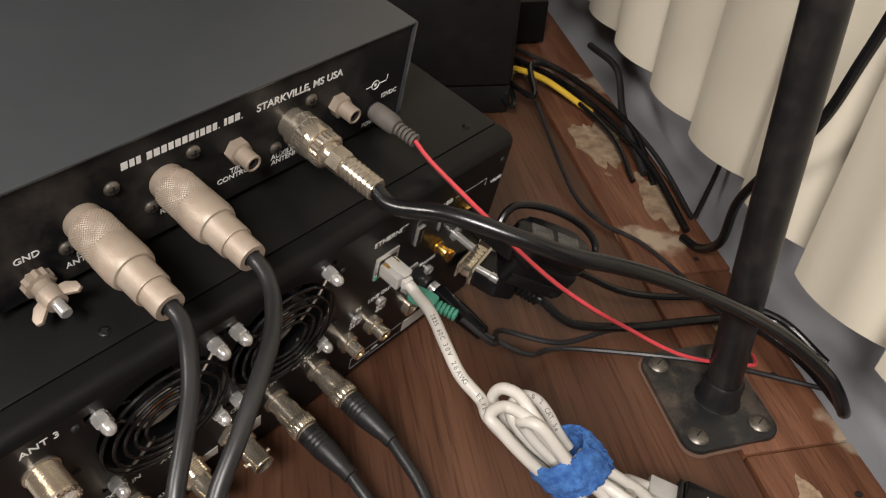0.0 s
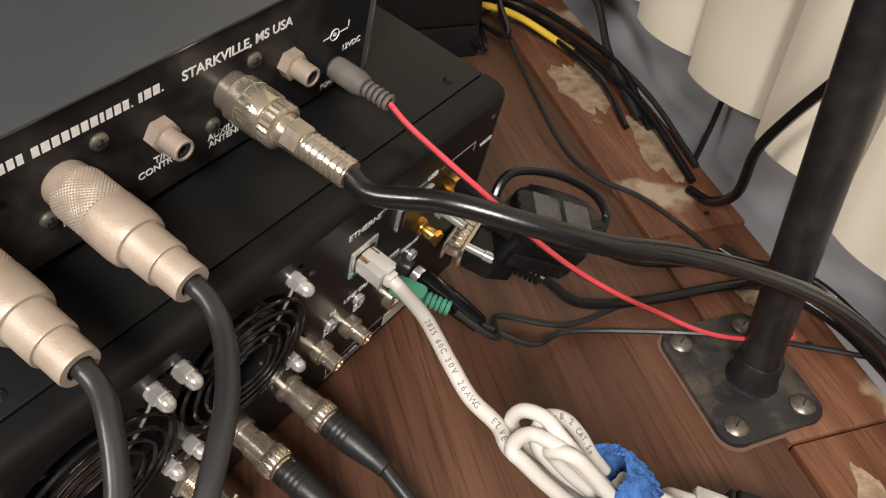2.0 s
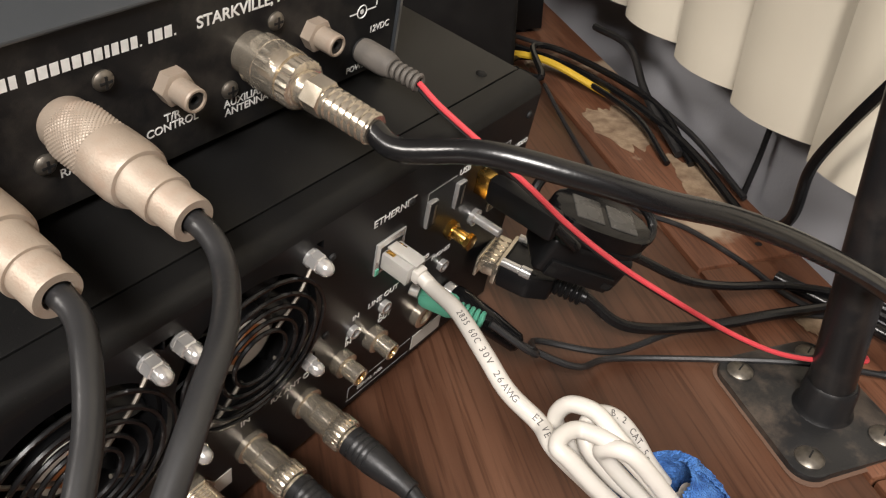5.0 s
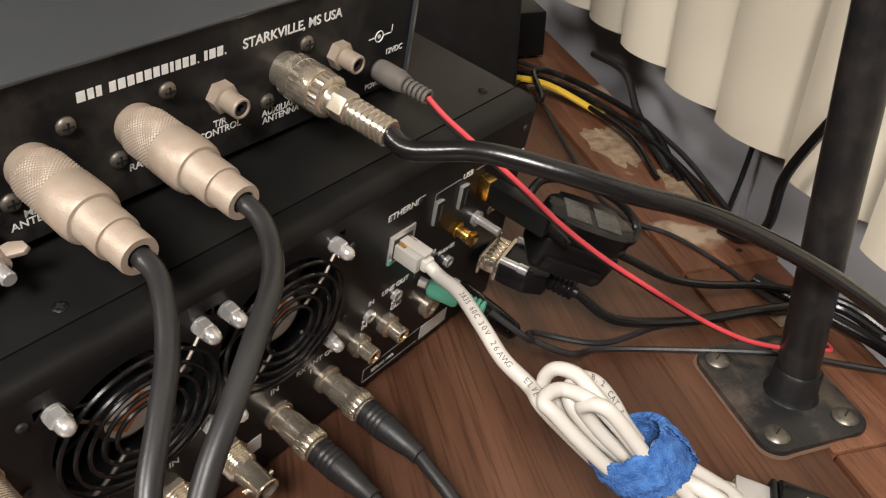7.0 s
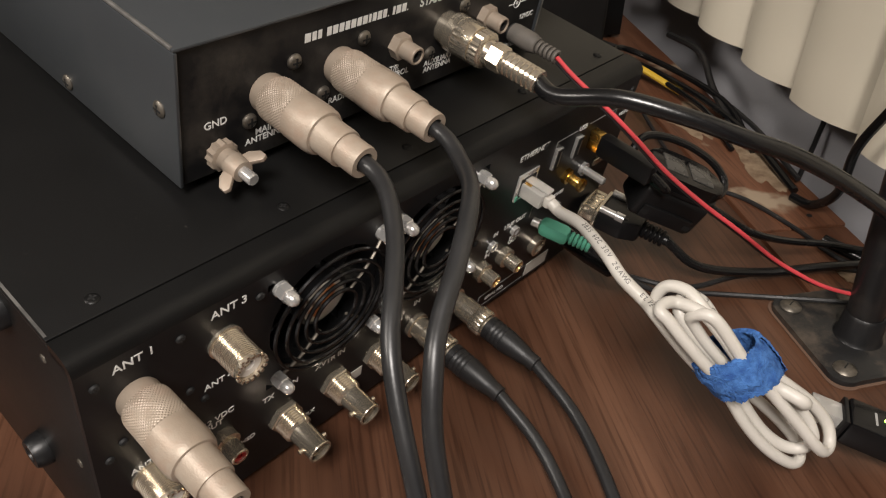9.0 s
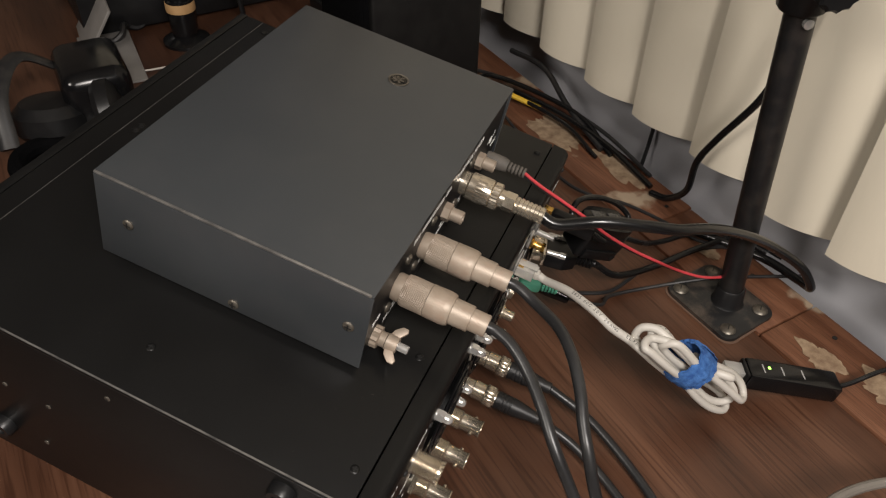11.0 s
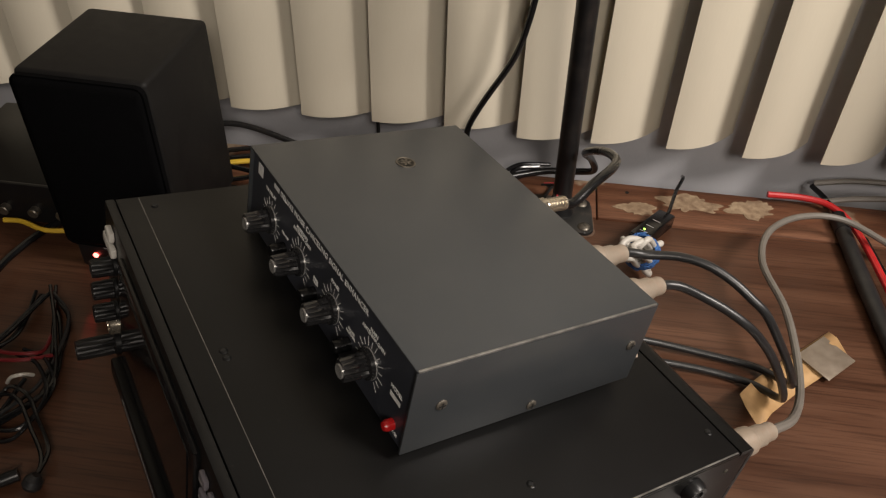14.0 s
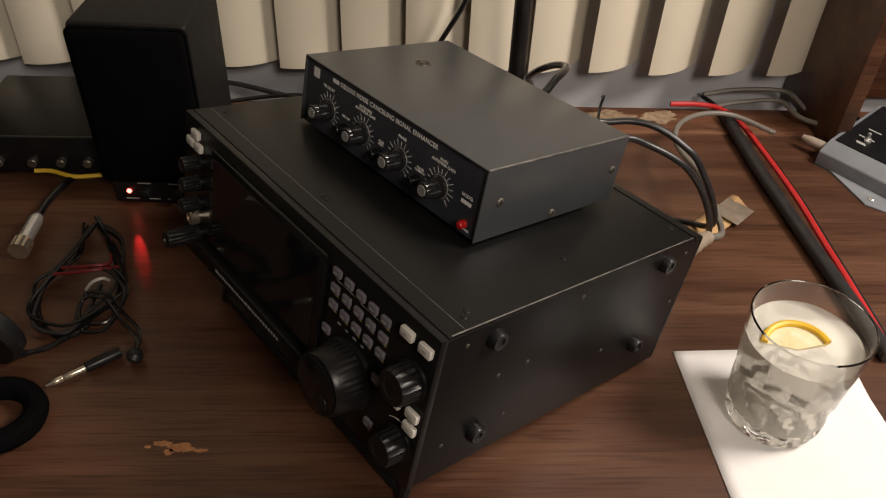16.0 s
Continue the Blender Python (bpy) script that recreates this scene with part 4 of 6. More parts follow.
part("front_panel", box(0.0018, TW - 0.0018, TD - 0.002, TD, 0.0012, TH - 0.0018), M_BLUEPANEL, tuner, "black front panel with dial markings")
part("base_plate", box(0.0018, TW - 0.0018, 0.002, TD - 0.002, 0.0003, 0.003), M_PANEL, tuner)
emb = part("top_screw", lathe([(0.0072, 0), (0.0071, 0.0005), (0.0064, 0.0007), (0.0058, 0.0003)], 32), M_AGED, tuner, "recessed screw with a bright rim in the cover", pose(0.1827, 0.068, TH))
part("well", lathe([(0.0058, 0.0001), (0.0058, 0.0003), (0.001, 0.0003)], 28), M_DARK, emb)
for k in range(3):
    part("screw_cross", box(-0.0040, 0.0040, -0.0007, 0.0007, 0.0003, 0.0006), M_AGED, emb, "", pose(0, 0, 0, 0, 0, 30 + 60 * k))
for v, w in ((0.143, 0.0315), (0.077, 0.0065), (0.009, 0.0315)):
    screw(tuner, 0.0, v, w, pose(0, 0, 0, 0, -90, 0), 0.0034, M_AGED, "side_screw", 0.0014)
    screw(tuner, TW, v, w, pose(0, 0, 0, 0, 90, 0), 0.0034, M_AGED, "side_screw", 0.0014)
for u, w in ((0.0919, 0.0395), (0.0541, 0.0395), (0.0327, 0.0195), (0.0708, 0.0195), (0.1380, 0.0190), (0.1582, 0.0388)):
    screw(tuner, u, 0, w, BACK, 0.0034, M_AGED, "panel_screw", 0.0020)
uhf_plug(tuner, 0.0405, 0.0305, M_NICKEL)
uhf_plug(tuner, 0.0782, 0.0312, M_NICKEL)
ax = part("auxiliary_plug", lathe([(0.0080, 0), (0.0080, 0.0045), (0.0088, 0.005)], 28), M_CHROME, tuner, "plated coax plug with a crimped ferrule", at(0.1468, 0, 0.0305))
part("shell", lathe([(0.0088, 0.005), (0.0094, 0.0056), (0.0094, 0.0105), (0.0094, 0.0107, 1), (0.0094, 0.0195, 1), (0.0089, 0.0205)], 56, 0.04), M_CHROME, ax)
part("lock_ring", lathe([(0.0080, 0.0205), (0.0090, 0.0215, 1), (0.0090, 0.0260, 1), (0.0078, 0.0268), (0.0062, 0.027), (0.0060, 0.030)], 48, 0.05), M_CHROME, ax)
part("hex_neck", lathe([(0.0066, 0.0300), (0.0066, 0.0370), (0.0058, 0.0375)], 6), M_CHROME, ax)
prof = [(0.0055, 0.0375)]
for i in range(7):
    prof += [(0.0057, 0.038 + i * 0.0028), (0.0057, 0.0395 + i * 0.0028), (0.0051, 0.0400 + i * 0.0028), (0.0051, 0.0406 + i * 0.0028)]
part("ferrule", lathe(prof, 20), M_CHROME, ax, "crimped metal ferrule")
rca_jack(tuner, 0.1142, 0.0303, M_NICKEL, None, True)
rca_jack(tuner, 0.1768, 0.0290, M_NICKEL, None, True)
pw = part("power_plug", lathe([(0.0050, 0.0), (0.0050, 0.001)], 20), M_DARK, tuner, "dusty moulded power plug", at(0.2055, 0, 0.0125))
part("grip", lathe([(0.0052, 0.001), (0.0055, 0.003), (0.0055, 0.014), (0.0046, 0.0175), (0.0040, 0.018)], 18), M_DUSTYPLUG, pw)
for k in range(5):
    part("boot_rib", torus(0.0029, 0.0011, 14, 6), M_DUSTYPLUG, pw, "", pose(0, 0, 0.0195 + 0.0027 * k))
gnd = part("ground_post", lathe([(0.0066, 0, 1), (0.0066, 0.004, 1), (0.0045, 0.0045), (0.0045, 0.008)], 24, 0.12), M_NICKEL, tuner, "ground post with a wing nut", at(0.0186, 0, 0.0100))
part("stud", lathe([(0.0026, 0.004), (0.0026, 0.021), (0.0022, 0.0215)], 14), M_STEEL, gnd)
part("wing_nut", lathe([(0.0050, 0.0085), (0.0044, 0.0150)], 16), M_NICKEL, gnd)
for a in (25, 205):
    w = prism([(0.003, 0.0085), (0.0032, 0.0135), (0.0085, 0.0175), (0.0108, 0.0168), (0.0108, 0.0135), (0.0075, 0.0098)], -0.0011, 0.0011, pose(0, 0, 0, 90, 0, 0), 0.0005)
    part("wing", w, M_NICKEL, gnd, "", pose(0, 0, 0, 0, 0, a))


def box_text(words, u, w, size, align="LEFT", front=False, bold=0.00005, mat=None, space=1.0):
    m = at(u, TD + 0.0001, w, FACE_FRONT) if front else at(u, -0.0001, w, FACE_BACK)
    lettering(words, size, mat or M_PRINT, tuner, m, align, "panel_lettering", 0, bold, 0.00008, space)


for x, widths in ((0.0590, (0.0030, 0.0022, 0.0020)), (0.0705, (0.0024, 0.0027, 0.0025, 0.0024, 0.0026, 0.0024, 0.0026, 0.0014, 0.0022, 0.0024, 0.0022, 0.0006)), (0.1080, (0.0014, 0.0027, 0.0026, 0.0006))):
    bars(widths, 0.0038, 0.0008, M_PRINT, tuner, at(x, -0.0001, 0.0460, FACE_BACK), "maker_name_bar")
box_text("STARKVILLE, MS USA", 0.1255, 0.0455, 0.0057, "LEFT", False, 0.0001)
box_text("GND", 0.0120, 0.0225, 0.0046)
box_text("MAIN\nANTENNA", 0.0410, 0.0115, 0.0042, "CENTER")
box_text("RADIO", 0.0745, 0.0125, 0.0042)
box_text("T/R\nCONTROL", 0.1145, 0.0165, 0.0042, "CENTER")
box_text("AUXILIARY\nANTENNA", 0.1460, 0.0122, 0.0042, "CENTER")
box_text("POWER", 0.1980, 0.0035, 0.0038)
box_text("12VDC", 0.2095, 0.0185, 0.0040)
for x0, x1 in ((0.1970, 0.2010), (0.2065, 0.2120)):
    part("polarity_mark", box(x0, x1, -0.0002, 0, 0.0290, 0.0295), M_PRINT, tuner)
part("polarity_mark", box(0.2120, 0.2125, -0.0002, 0, 0.0300, 0.0330), M_PRINT, tuner)
part("polarity_ring", torus(0.0026, 0.00028, 24, 5), M_PRINT, tuner, "", at(0.2038, -0.0001, 0.0293))
part("polarity_dot", lathe([(0.0010, 0), (0.0010, 0.0002)], 14), M_PRINT, tuner, "", at(0.2038, 0, 0.0293))
# front panel: knobs, dial ticks, lamp and words
for u, tick0 in ((0.1900, -60), (0.1420, -60), (0.0940, -60), (0.0460, -60)):
    k = part("knob", lathe([(0.0090, 0.0005), (0.0090, 0.0030), (0.0074, 0.0036, 1), (0.0068, 0.0165, 1), (0.0060, 0.0175), (0.0044, 0.0175)], 32, 0.13), M_KNOB, tuner, "fluted glossy black knob with a steel cap", at(u, TD, 0.0245, FRONT))
    part("cap", lathe([(0.0044, 0.0174), (0.0044, 0.0180), (0.0040, 0.0183), (0.0005, 0.0181)], 24), M_STEEL, k, "brushed steel cap")
    part("shaft_nut", lathe([(0.0095, 0.0), (0.0095, 0.0006)], 24), M_STEEL, k)
    for i in range(15):
        t = math.radians(-225 + i * 270 / 14 + 0)
        part("dial_tick", box(0.0105, 0.0145 if i % 2 else 0.0160, -0.00022, 0.00022, 0.0, 0.0001), M_PRINT, tuner, "", at(u, TD + 0.0001, 0.0245, FACE_FRONT) @ pose(0, 0, 0, 0, 0, -math.degrees(t) - 90 + 90))
for u in (0.1180, 0.0700, 0.1660):
    part("push_switch", lathe([(0.0042, 0), (0.0042, 0.009), (0.0036, 0.010)], 18), M_GLOSS, tuner, "black push switch", at(u, TD, 0.0180, FRONT))
lamp = part("power_lamp", lathe([(0.0034, 0), (0.0034, 0.004), (0.0024, 0.0058), (0.0006, 0.0064)], 16), M_REDLED, tuner, "red power lamp", at(0.0145, TD, 0.0095, FRONT))
bars([0.0085], 0.0085, 0.001, M_PRINT, tuner, at(0.2160, TD + 0.0001, 0.0455, FACE_FRONT), "maker_mark")
bars([0.0085], 0.0034, 0.001, M_PRINT, tuner, at(0.1885, TD + 0.0001, 0.0505, FACE_FRONT), "maker_name_bar")
box_text("DELUXE NOISE CANCELING SIGNAL ENHANCER", 0.1780, 0.0505, 0.0052, "LEFT", True, 0.00008, None, 1.10)
box_text("T/R DELAY", 0.1930, 0.0420, 0.0035, "CENTER", True)
box_text("AUXILIARY\nANTENNA GAIN", 0.1420, 0.0445, 0.0035, "CENTER", True)
box_text("PHASE", 0.0940, 0.0410, 0.0035, "CENTER", True)
box_text("MAIN\nANTENNA GAIN", 0.0460, 0.0445, 0.0035, "CENTER", True)
box_text("FREQ\nHIGH", 0.1180, 0.0270, 0.0028, "CENTER", True)
box_text("PHASE\nNORMAL", 0.0690, 0.0270, 0.0028, "CENTER", True)
box_text("PRE AMP", 0.1660, 0.0270, 0.0028, "CENTER", True)
box_text("MODEL", 0.0165, 0.0300, 0.0036, "CENTER", True)
bars([0.0110], 0.0030, 0.001, M_PRINT, tuner, at(0.0220, TD + 0.0001, 0.0245, FACE_FRONT), "model_bar")
box_text("POWER", 0.0130, 0.0045, 0.0026, "CENTER", True)


# ---- cables ----
def on(m, *p):
    return tuple(m @ Vector(p))


def cable(name, pts, r, mat, label, seg=10, group=""):
    return whole(name, tube(pts, r, seg), mat, None, label, "cable", group)


SERIAL = [(0.350, -0.047, 0.022), (0.366, -0.070, 0.012), (0.394, -0.097, 0.008), (0.434, -0.127, 0.008), (0.465, -0.157, 0.008), (0.460, -0.188, 0.006)]
FERC = [(0.392, -0.057, 0.035), (0.414, -0.082, 0.025), (0.448, -0.122, 0.015), (0.467, -0.162, 0.012), (0.458, -0.202, 0.006)]
PADDLE = [(0.322, -0.035, 0.014), (0.344, -0.070, 0.004), (0.376, -0.108, 0.004), (0.399, -0.149, 0.010), (0.421, -0.182, 0.006), (0.442, -0.220, 0.004)]
THIN = [(0.324, -0.036, 0.010), (0.348, -0.067, 0.004), (0.383, -0.085, 0.004), (0.414, -0.107, 0.004), (0.440, -0.129, 0.004), (0.460, -0.161, 0.004)]
WIN1 = [(0.636, 0.227, 0.010), (0.632, 0.147, 0.010), (0.598, 0.066, 0.015), (0.563, -0.003, 0.012), (0.517, -0.066, 0.004)]
WIN2 = [(0.703, 0.157, 0.020), (0.669, 0.103, 0.025), (0.604, 0.052, 0.020), (0.558, -0.002, 0.006)]
YEL = [(0.603, 0.203, 0.012), (0.604, 0.171, 0.020), (0.605, 0.137, 0.020), (0.606, 0.085, 0.008)]
FLOORW = [(0.566, 0.122, 0.020), (0.531, 0.076, 0.010), (0.490, 0.021, 0.004), (0.478, -0.014, 0.003), (0.479, -0.047, 0.003), (0.468, -0.089, 0.003), (0.454, -0.124, 0.003), (0.455, -0.159, 0.003)]
WIN3 = [(0.576, 0.163, 0.020), (0.557, 0.120, 0.030), (0.605, 0.160, 0.030), (0.631, 0.136, 0.020), (0.594, 0.039, 0.020), (0.554, -0.014, 0.004)]
POLEC = [(0.449, -0.157, 0.285), (0.45, -0.155, 0.249), (0.455, -0.148, 0.195), (0.462, -0.139, 0.154), (0.479, -0.116, 0.1), (0.487, -0.104, 0.066), (0.489, -0.102, 0.031), (0.5, -0.086, 0.008)]
HPC = [(0.372, 0.525, 0.020), (0.355, 0.491, 0.005), (0.339, 0.448, 0.004), (0.344, 0.406, 0.004), (0.366, 0.394, 0.006), (0.431, 0.368, 0.008), (0.481, 0.347, 0.006)]
BUN = [(0.487, 0.350, 0.008), (0.449, 0.387, 0.008), (0.424, 0.422, 0.006), (0.379, 0.441, 0.006), (0.345, 0.431, 0.006), (0.349, 0.399, 0.006), (0.372, 0.366, 0.008), (0.437, 0.341, 0.010), (0.486, 0.339, 0.008)]
BUN2 = [(0.407, 0.381, 0.020), (0.386, 0.366, 0.020), (0.354, 0.366, 0.014), (0.329, 0.395, 0.006), (0.344, 0.416, 0.006), (0.374, 0.400, 0.010), (0.355, 0.385, 0.020), (0.329, 0.381, 0.012), (0.296, 0.378, 0.008), (0.274, 0.391, 0.006)]
BUN3 = [(0.353, 0.478, 0.004), (0.337, 0.444, 0.004), (0.353, 0.407, 0.008), (0.380, 0.378, 0.015)]
GRAYC = [(0.022, -0.067, 0.100), (0.054, -0.140, 0.060), (0.091, -0.196, 0.045), (0.131, -0.223, 0.050), (0.188, -0.256, 0.045), (0.223, -0.303, 0.040), (0.230, -0.357, 0.035), (0.209, -0.401, 0.030), (0.152, -0.418, 0.025)]
REDC = [(0.294, -0.385, 0.012), (0.270, -0.418, 0.012), (0.244, -0.433, 0.012), (0.202, -0.422, 0.012), (0.127, -0.376, 0.012), (0.056, -0.328, 0.012), (0.000, -0.285, 0.012), (-0.040, -0.255, 0.012), (-0.079, -0.225, 0.012), (-0.119, -0.194, 0.012)]
SLEEVE = [(0.226, -0.424, 0.008), (0.176, -0.388, 0.008), (0.125, -0.352, 0.008), (0.052, -0.303, 0.008), (-0.013, -0.260, 0.008), (-0.054, -0.233, 0.008), (-0.096, -0.206, 0.008), (-0.138, -0.178, 0.008)]
AMPC = [(0.605, 0.371, 0.020), (0.597, 0.355, 0.018), (0.578, 0.337, 0.014), (0.569, 0.309, 0.010)]
cable("coax_cable", [on(TUNER, 0.1468, -0.055, 0.0305), on(TUNER, 0.147, -0.068, 0.029), (0.229, -0.066, 0.172), (0.242, -0.092, 0.168), (0.258, -0.112, 0.160), (0.279, -0.126, 0.150), (0.308, -0.142, 0.132),
                     (0.346, -0.162, 0.104), (0.380, -0.184, 0.074), (0.400, -0.212, 0.046), (0.408, -0.226, 0.022), (0.428, -0.218, 0.010), (0.446, -0.19, 0.008), (0.456, -0.15, 0.007), (0.462, -0.11, 0.007)],
      0.0040, M_COAX, "thick glossy black coax cable sagging to the desk", 14)
cable("coax_cable", [on(TUNER, 0.0405, -0.050, 0.0305), on(TUNER, 0.0405, -0.062, 0.0298), (0.109, -0.050, 0.168), (0.100, -0.063, 0.161), (0.088, -0.075, 0.154), (0.077, -0.085, 0.146), (0.070, -0.094, 0.136), (0.063, -0.108, 0.116),
                     (0.058, -0.124, 0.088), (0.060, -0.145, 0.052), (0.075, -0.168, 0.020), (0.105, -0.170, 0.006), (0.135, -0.145, 0.005), (0.160, -0.112, 0.008), (0.1715, -0.085, 0.0165), on(RADIO, 0.1735, -0.060, 0.0140)],
      0.0033, M_GREYCOAX, "dark grey coax cable looping from plug to plug", 12, "looped coax cables")
cable("coax_cable", [on(TUNER, 0.0782, -0.050, 0.0312), on(TUNER, 0.0782, -0.062, 0.0305), (0.146, -0.050, 0.168), (0.132, -0.068, 0.170), (0.116, -0.081, 0.169), (0.100, -0.091, 0.163), (0.086, -0.098, 0.155), (0.076, -0.105, 0.146), (0.066, -0.116, 0.124),
                     (0.060, -0.135, 0.090), (0.066, -0.162, 0.050), (0.086, -0.188, 0.018), (0.116, -0.188, 0.006), (0.148, -0.160, 0.005), (0.176, -0.128, 0.008), (0.198, -0.090, 0.0160), on(RADIO, 0.2035, -0.060, 0.0140)],
      0.0033, M_GREYCOAX, "dark grey coax cable looping from plug to plug", 12, "looped coax cables")
red_line = [on(TUNER, 0.2055, -0.031, 0.0125), (0.2765, -0.010, 0.151), (0.281, -0.030, 0.138), (0.288, -0.046, 0.124), (0.296, -0.062, 0.108), (0.304, -0.082, 0.094), (0.318, -0.101, 0.078), (0.341, -0.115, 0.056), (0.352, -0.128, 0.046), (0.363, -0.140, 0.038), (0.376, -0.152, 0.032), (0.390, -0.162, 0.028), (0.402, -0.172, 0.024), (0.418, -0.166, 0.016)]
cable("power_wire", red_line, 0.0012, M_PINKWIRE, "thin red power wire", 8)
cable("power_wire", [(x + 0.0008, y + 0.0030, z - 0.0010) for x, y, z in red_line], 0.0013, M_RUBBER, "thin black power wire beside the red one", 8)
eth = thing("network_cable", None, "white network cable tied in a bundle with a blue strap", "cable")
axis = Vector((0.265, -0.628, -0.732)).normalized()          # from the far loops down to the near ones
across = axis.cross(Vector((0.588, 0.262, -0.765))).normalized()
BUNDLE = Matrix((across, axis, across.cross(axis))).transposed().to_4x4()
BUNDLE.translation = (0.2345, -0.1440, 0.0655)


def lay(*pts):
    """Places on the bundle from a flat sketch of it: steps right, steps down, millimetres outward."""
    out = []
    for px, py, up in pts:
        dx, dy = px - 375, py - 405
        along = 0.546 * dx + 0.838 * dy
        out.append(on(BUNDLE, (0.838 * dx - 0.546 * dy) * 0.000106, along * (0.000124 if along < 0 else 0.000138), up * 0.001))
    return out


RUN_IN = [on(RADIO, 0.2458, -0.0180, 0.0746), on(RADIO, 0.2450, -0.0250, 0.0735), (0.2365, -0.0520, 0.0970), (0.2240, -0.0740, 0.0985), (0.2190, -0.0880, 0.0935), (0.2195, -0.1010, 0.0870)] + lay((75, 190, 4), (150, 300, 5), (235, 410, 5))
part("cable", tube(RUN_IN + lay((330, 500, 4)), 0.0032, 12), M_WHITECABLE, eth)
for line in (((345, 460, 8), (300, 400, 10), (215, 305, 12), (137, 205, 13), (120, 140, 13), (158, 92, 9), (212, 102, 3), (240, 150, -3), (290, 240, -6), (350, 340, -6), (400, 430, -5)),
             ((410, 380, 8), (372, 305, 9), (345, 230, 10), (300, 160, 10), (235, 132, 9), (182, 155, 5), (172, 205, 2), (230, 305, 2), (310, 395, 2), (360, 470, 2)),
             ((330, 480, -6), (240, 400, -6), (150, 285, -6), (90, 195, -5), (66, 160, -3), (100, 140, 0), (160, 142, 1), (225, 170, -7), (290, 260, -9), (350, 360, -9), (400, 440, -8)),
             ((380, 470, 0), (325, 395, 0), (255, 305, 0), (205, 220, -1), (195, 185, -4), (228, 170, -10), (268, 205, -12), (340, 330, -12), (400, 430, -11)),
             ((380, 440, 10), (440, 520, 11), (530, 605, 12), (610, 690, 12), (652, 765, 11), (632, 812, 8), (575, 815, 6), (480, 750, 5), (400, 645, 5), (345, 530, 5), (310, 470, 4)),
             ((340, 440, 7), (395, 530, 7), (430, 605, 7), (482, 685, 7), (545, 738, 6), (605, 752, 4), (648, 728, 1), (662, 680, -1), (640, 605, 0), (570, 540, 1), (490, 480, 2), (420, 400, 2)),
             ((440, 370, 0), (525, 440, 1), (605, 500, 1), (685, 565, 1), (735, 645, 0), (725, 712, -2), (680, 735, -5), (630, 700, -8), (555, 600, -9), (460, 480, -9), (400, 410, -8))):
    part("cable_loop", tube(lay(*line), 0.0029, 12), M_WHITECABLE, eth)
AD = pose(0.2985, -0.2195, 0.0180, 12, 0, 24)
part("cable_loop", tube(lay((400, 420, -4), (500, 470, -9), (580, 520, -13)) + [on(AD, -0.002, 0.0660, -0.001), on(AD, 0, 0.0560, -0.001), on(AD, 0, 0.0480, -0.001)], 0.0032, 12), M_WHITECABLE, eth)
part("plug", box(-0.0058, 0.0058, 0.0330, 0.0540, -0.0050, 0.0035, 0.0006), M_CLEAR, eth, "clear plastic network plug", AD)
def cable_print(words, line, start, size, step, parent):
    """Small dark letters set one by one along a cable."""
    pts = smooth_line(line, 12)
    run, bm = 0.0, bmesh.new()
    want, i = start, 0
    for p, q in zip(pts, pts[1:]):
        d = (q - p).length
        while i < len(words) and run + d >= want:
            c = p + (q - p) * ((want - run) / d)
            way = (q - p).normalized()
            face = Vector((-0.45, -0.25, 0.85))
            face = (face - way * face.dot(way)).normalized()
            up = face.cross(way)
            m = Matrix((way, up, face)).transposed().to_4x4()
            m.translation = c + face * 0.00325 - up * size * 0.35
            if words[i] != " ":
                cu = bpy.data.curves.new("glyph", "FONT")
                cu.body, cu.size, cu.extrude = words[i], size, 0.00005
                ob = bpy.data.objects.new("glyph", cu)
                scene.collection.objects.link(ob)
                me = bpy.data.meshes.new_from_object(ob.evaluated_get(bpy.context.evaluated_depsgraph_get()))
                bpy.data.objects.remove(ob)
                bpy.data.curves.remove(cu)
                me.transform(m)
                bm.from_mesh(me)
                bpy.data.meshes.remove(me)
            want += step
            i += 1
        run += d
    part("cable_print", bm, M_INK, parent, "small dark printed letters")


cable_print("2835 60C 30V 26AWG   ETL VERIFIED TIA/EIA-568", RUN_IN, 0.034, 0.0034, 0.0023, eth)
cable_print("68-B.2 CAT.5e UTP", lay((182, 155, 5), (235, 132, 9), (300, 160, 10), (345, 230, 10), (372, 305, 9)), 0.004, 0.0032, 0.0024, eth)
strap = bmesh.new()
for k, off in enumerate((0.0, 0.0014)):
    b = bmesh.new()
    ring = []
    n = 150
    lev = [-0.0105 + 0.021 * q / 20 for q in range(21)]
    for i in range(n + 1):
        t = 2 * math.pi * i / n * (1.0 if k == 0 else 0.5) + (0 if k == 0 else -0.5)
        for h in lev:
            jig = noise.noise((i * 0.9, h * 1500, k * 7.0)) * 0.0008 + noise.noise((i * 0.13, h * 200, k * 3.0)) * 0.0009
            swell = 0.0012 * math.cos(h / 0.0095 * 1.4)
            r1, r2 = 0.0140 + off + jig + swell, 0.0132 + off + jig + swell
            tilt = 0.0035 * math.cos(t)
            ring.append((b.verts.new((r1 * math.cos(t), h + jig + tilt, r2 * math.sin(t))), b.verts.new(((r1 + 0.0014) * math.cos(t), h + jig + tilt, (r2 + 0.0014) * math.sin(t)))))
    w = len(lev)
    for i in range(n):
        for j in range(w - 1):
            a0, a1, b0, b1 = ring[i * w + j], ring[i * w + j + 1], ring[i * w + w + j], ring[i * w + w + 1 + j]
            b.faces.new((a0[1], a1[1], b1[1], b0[1]))
            b.faces.new((a0[0], b0[0], b1[0], a1[0]))
        for j in (0, w - 1):
            a0, b0 = ring[i * w + j], ring[i * w + w + j]
            b.faces.new((a0[0], a0[1], b0[1], b0[0]))
    join(strap, b)
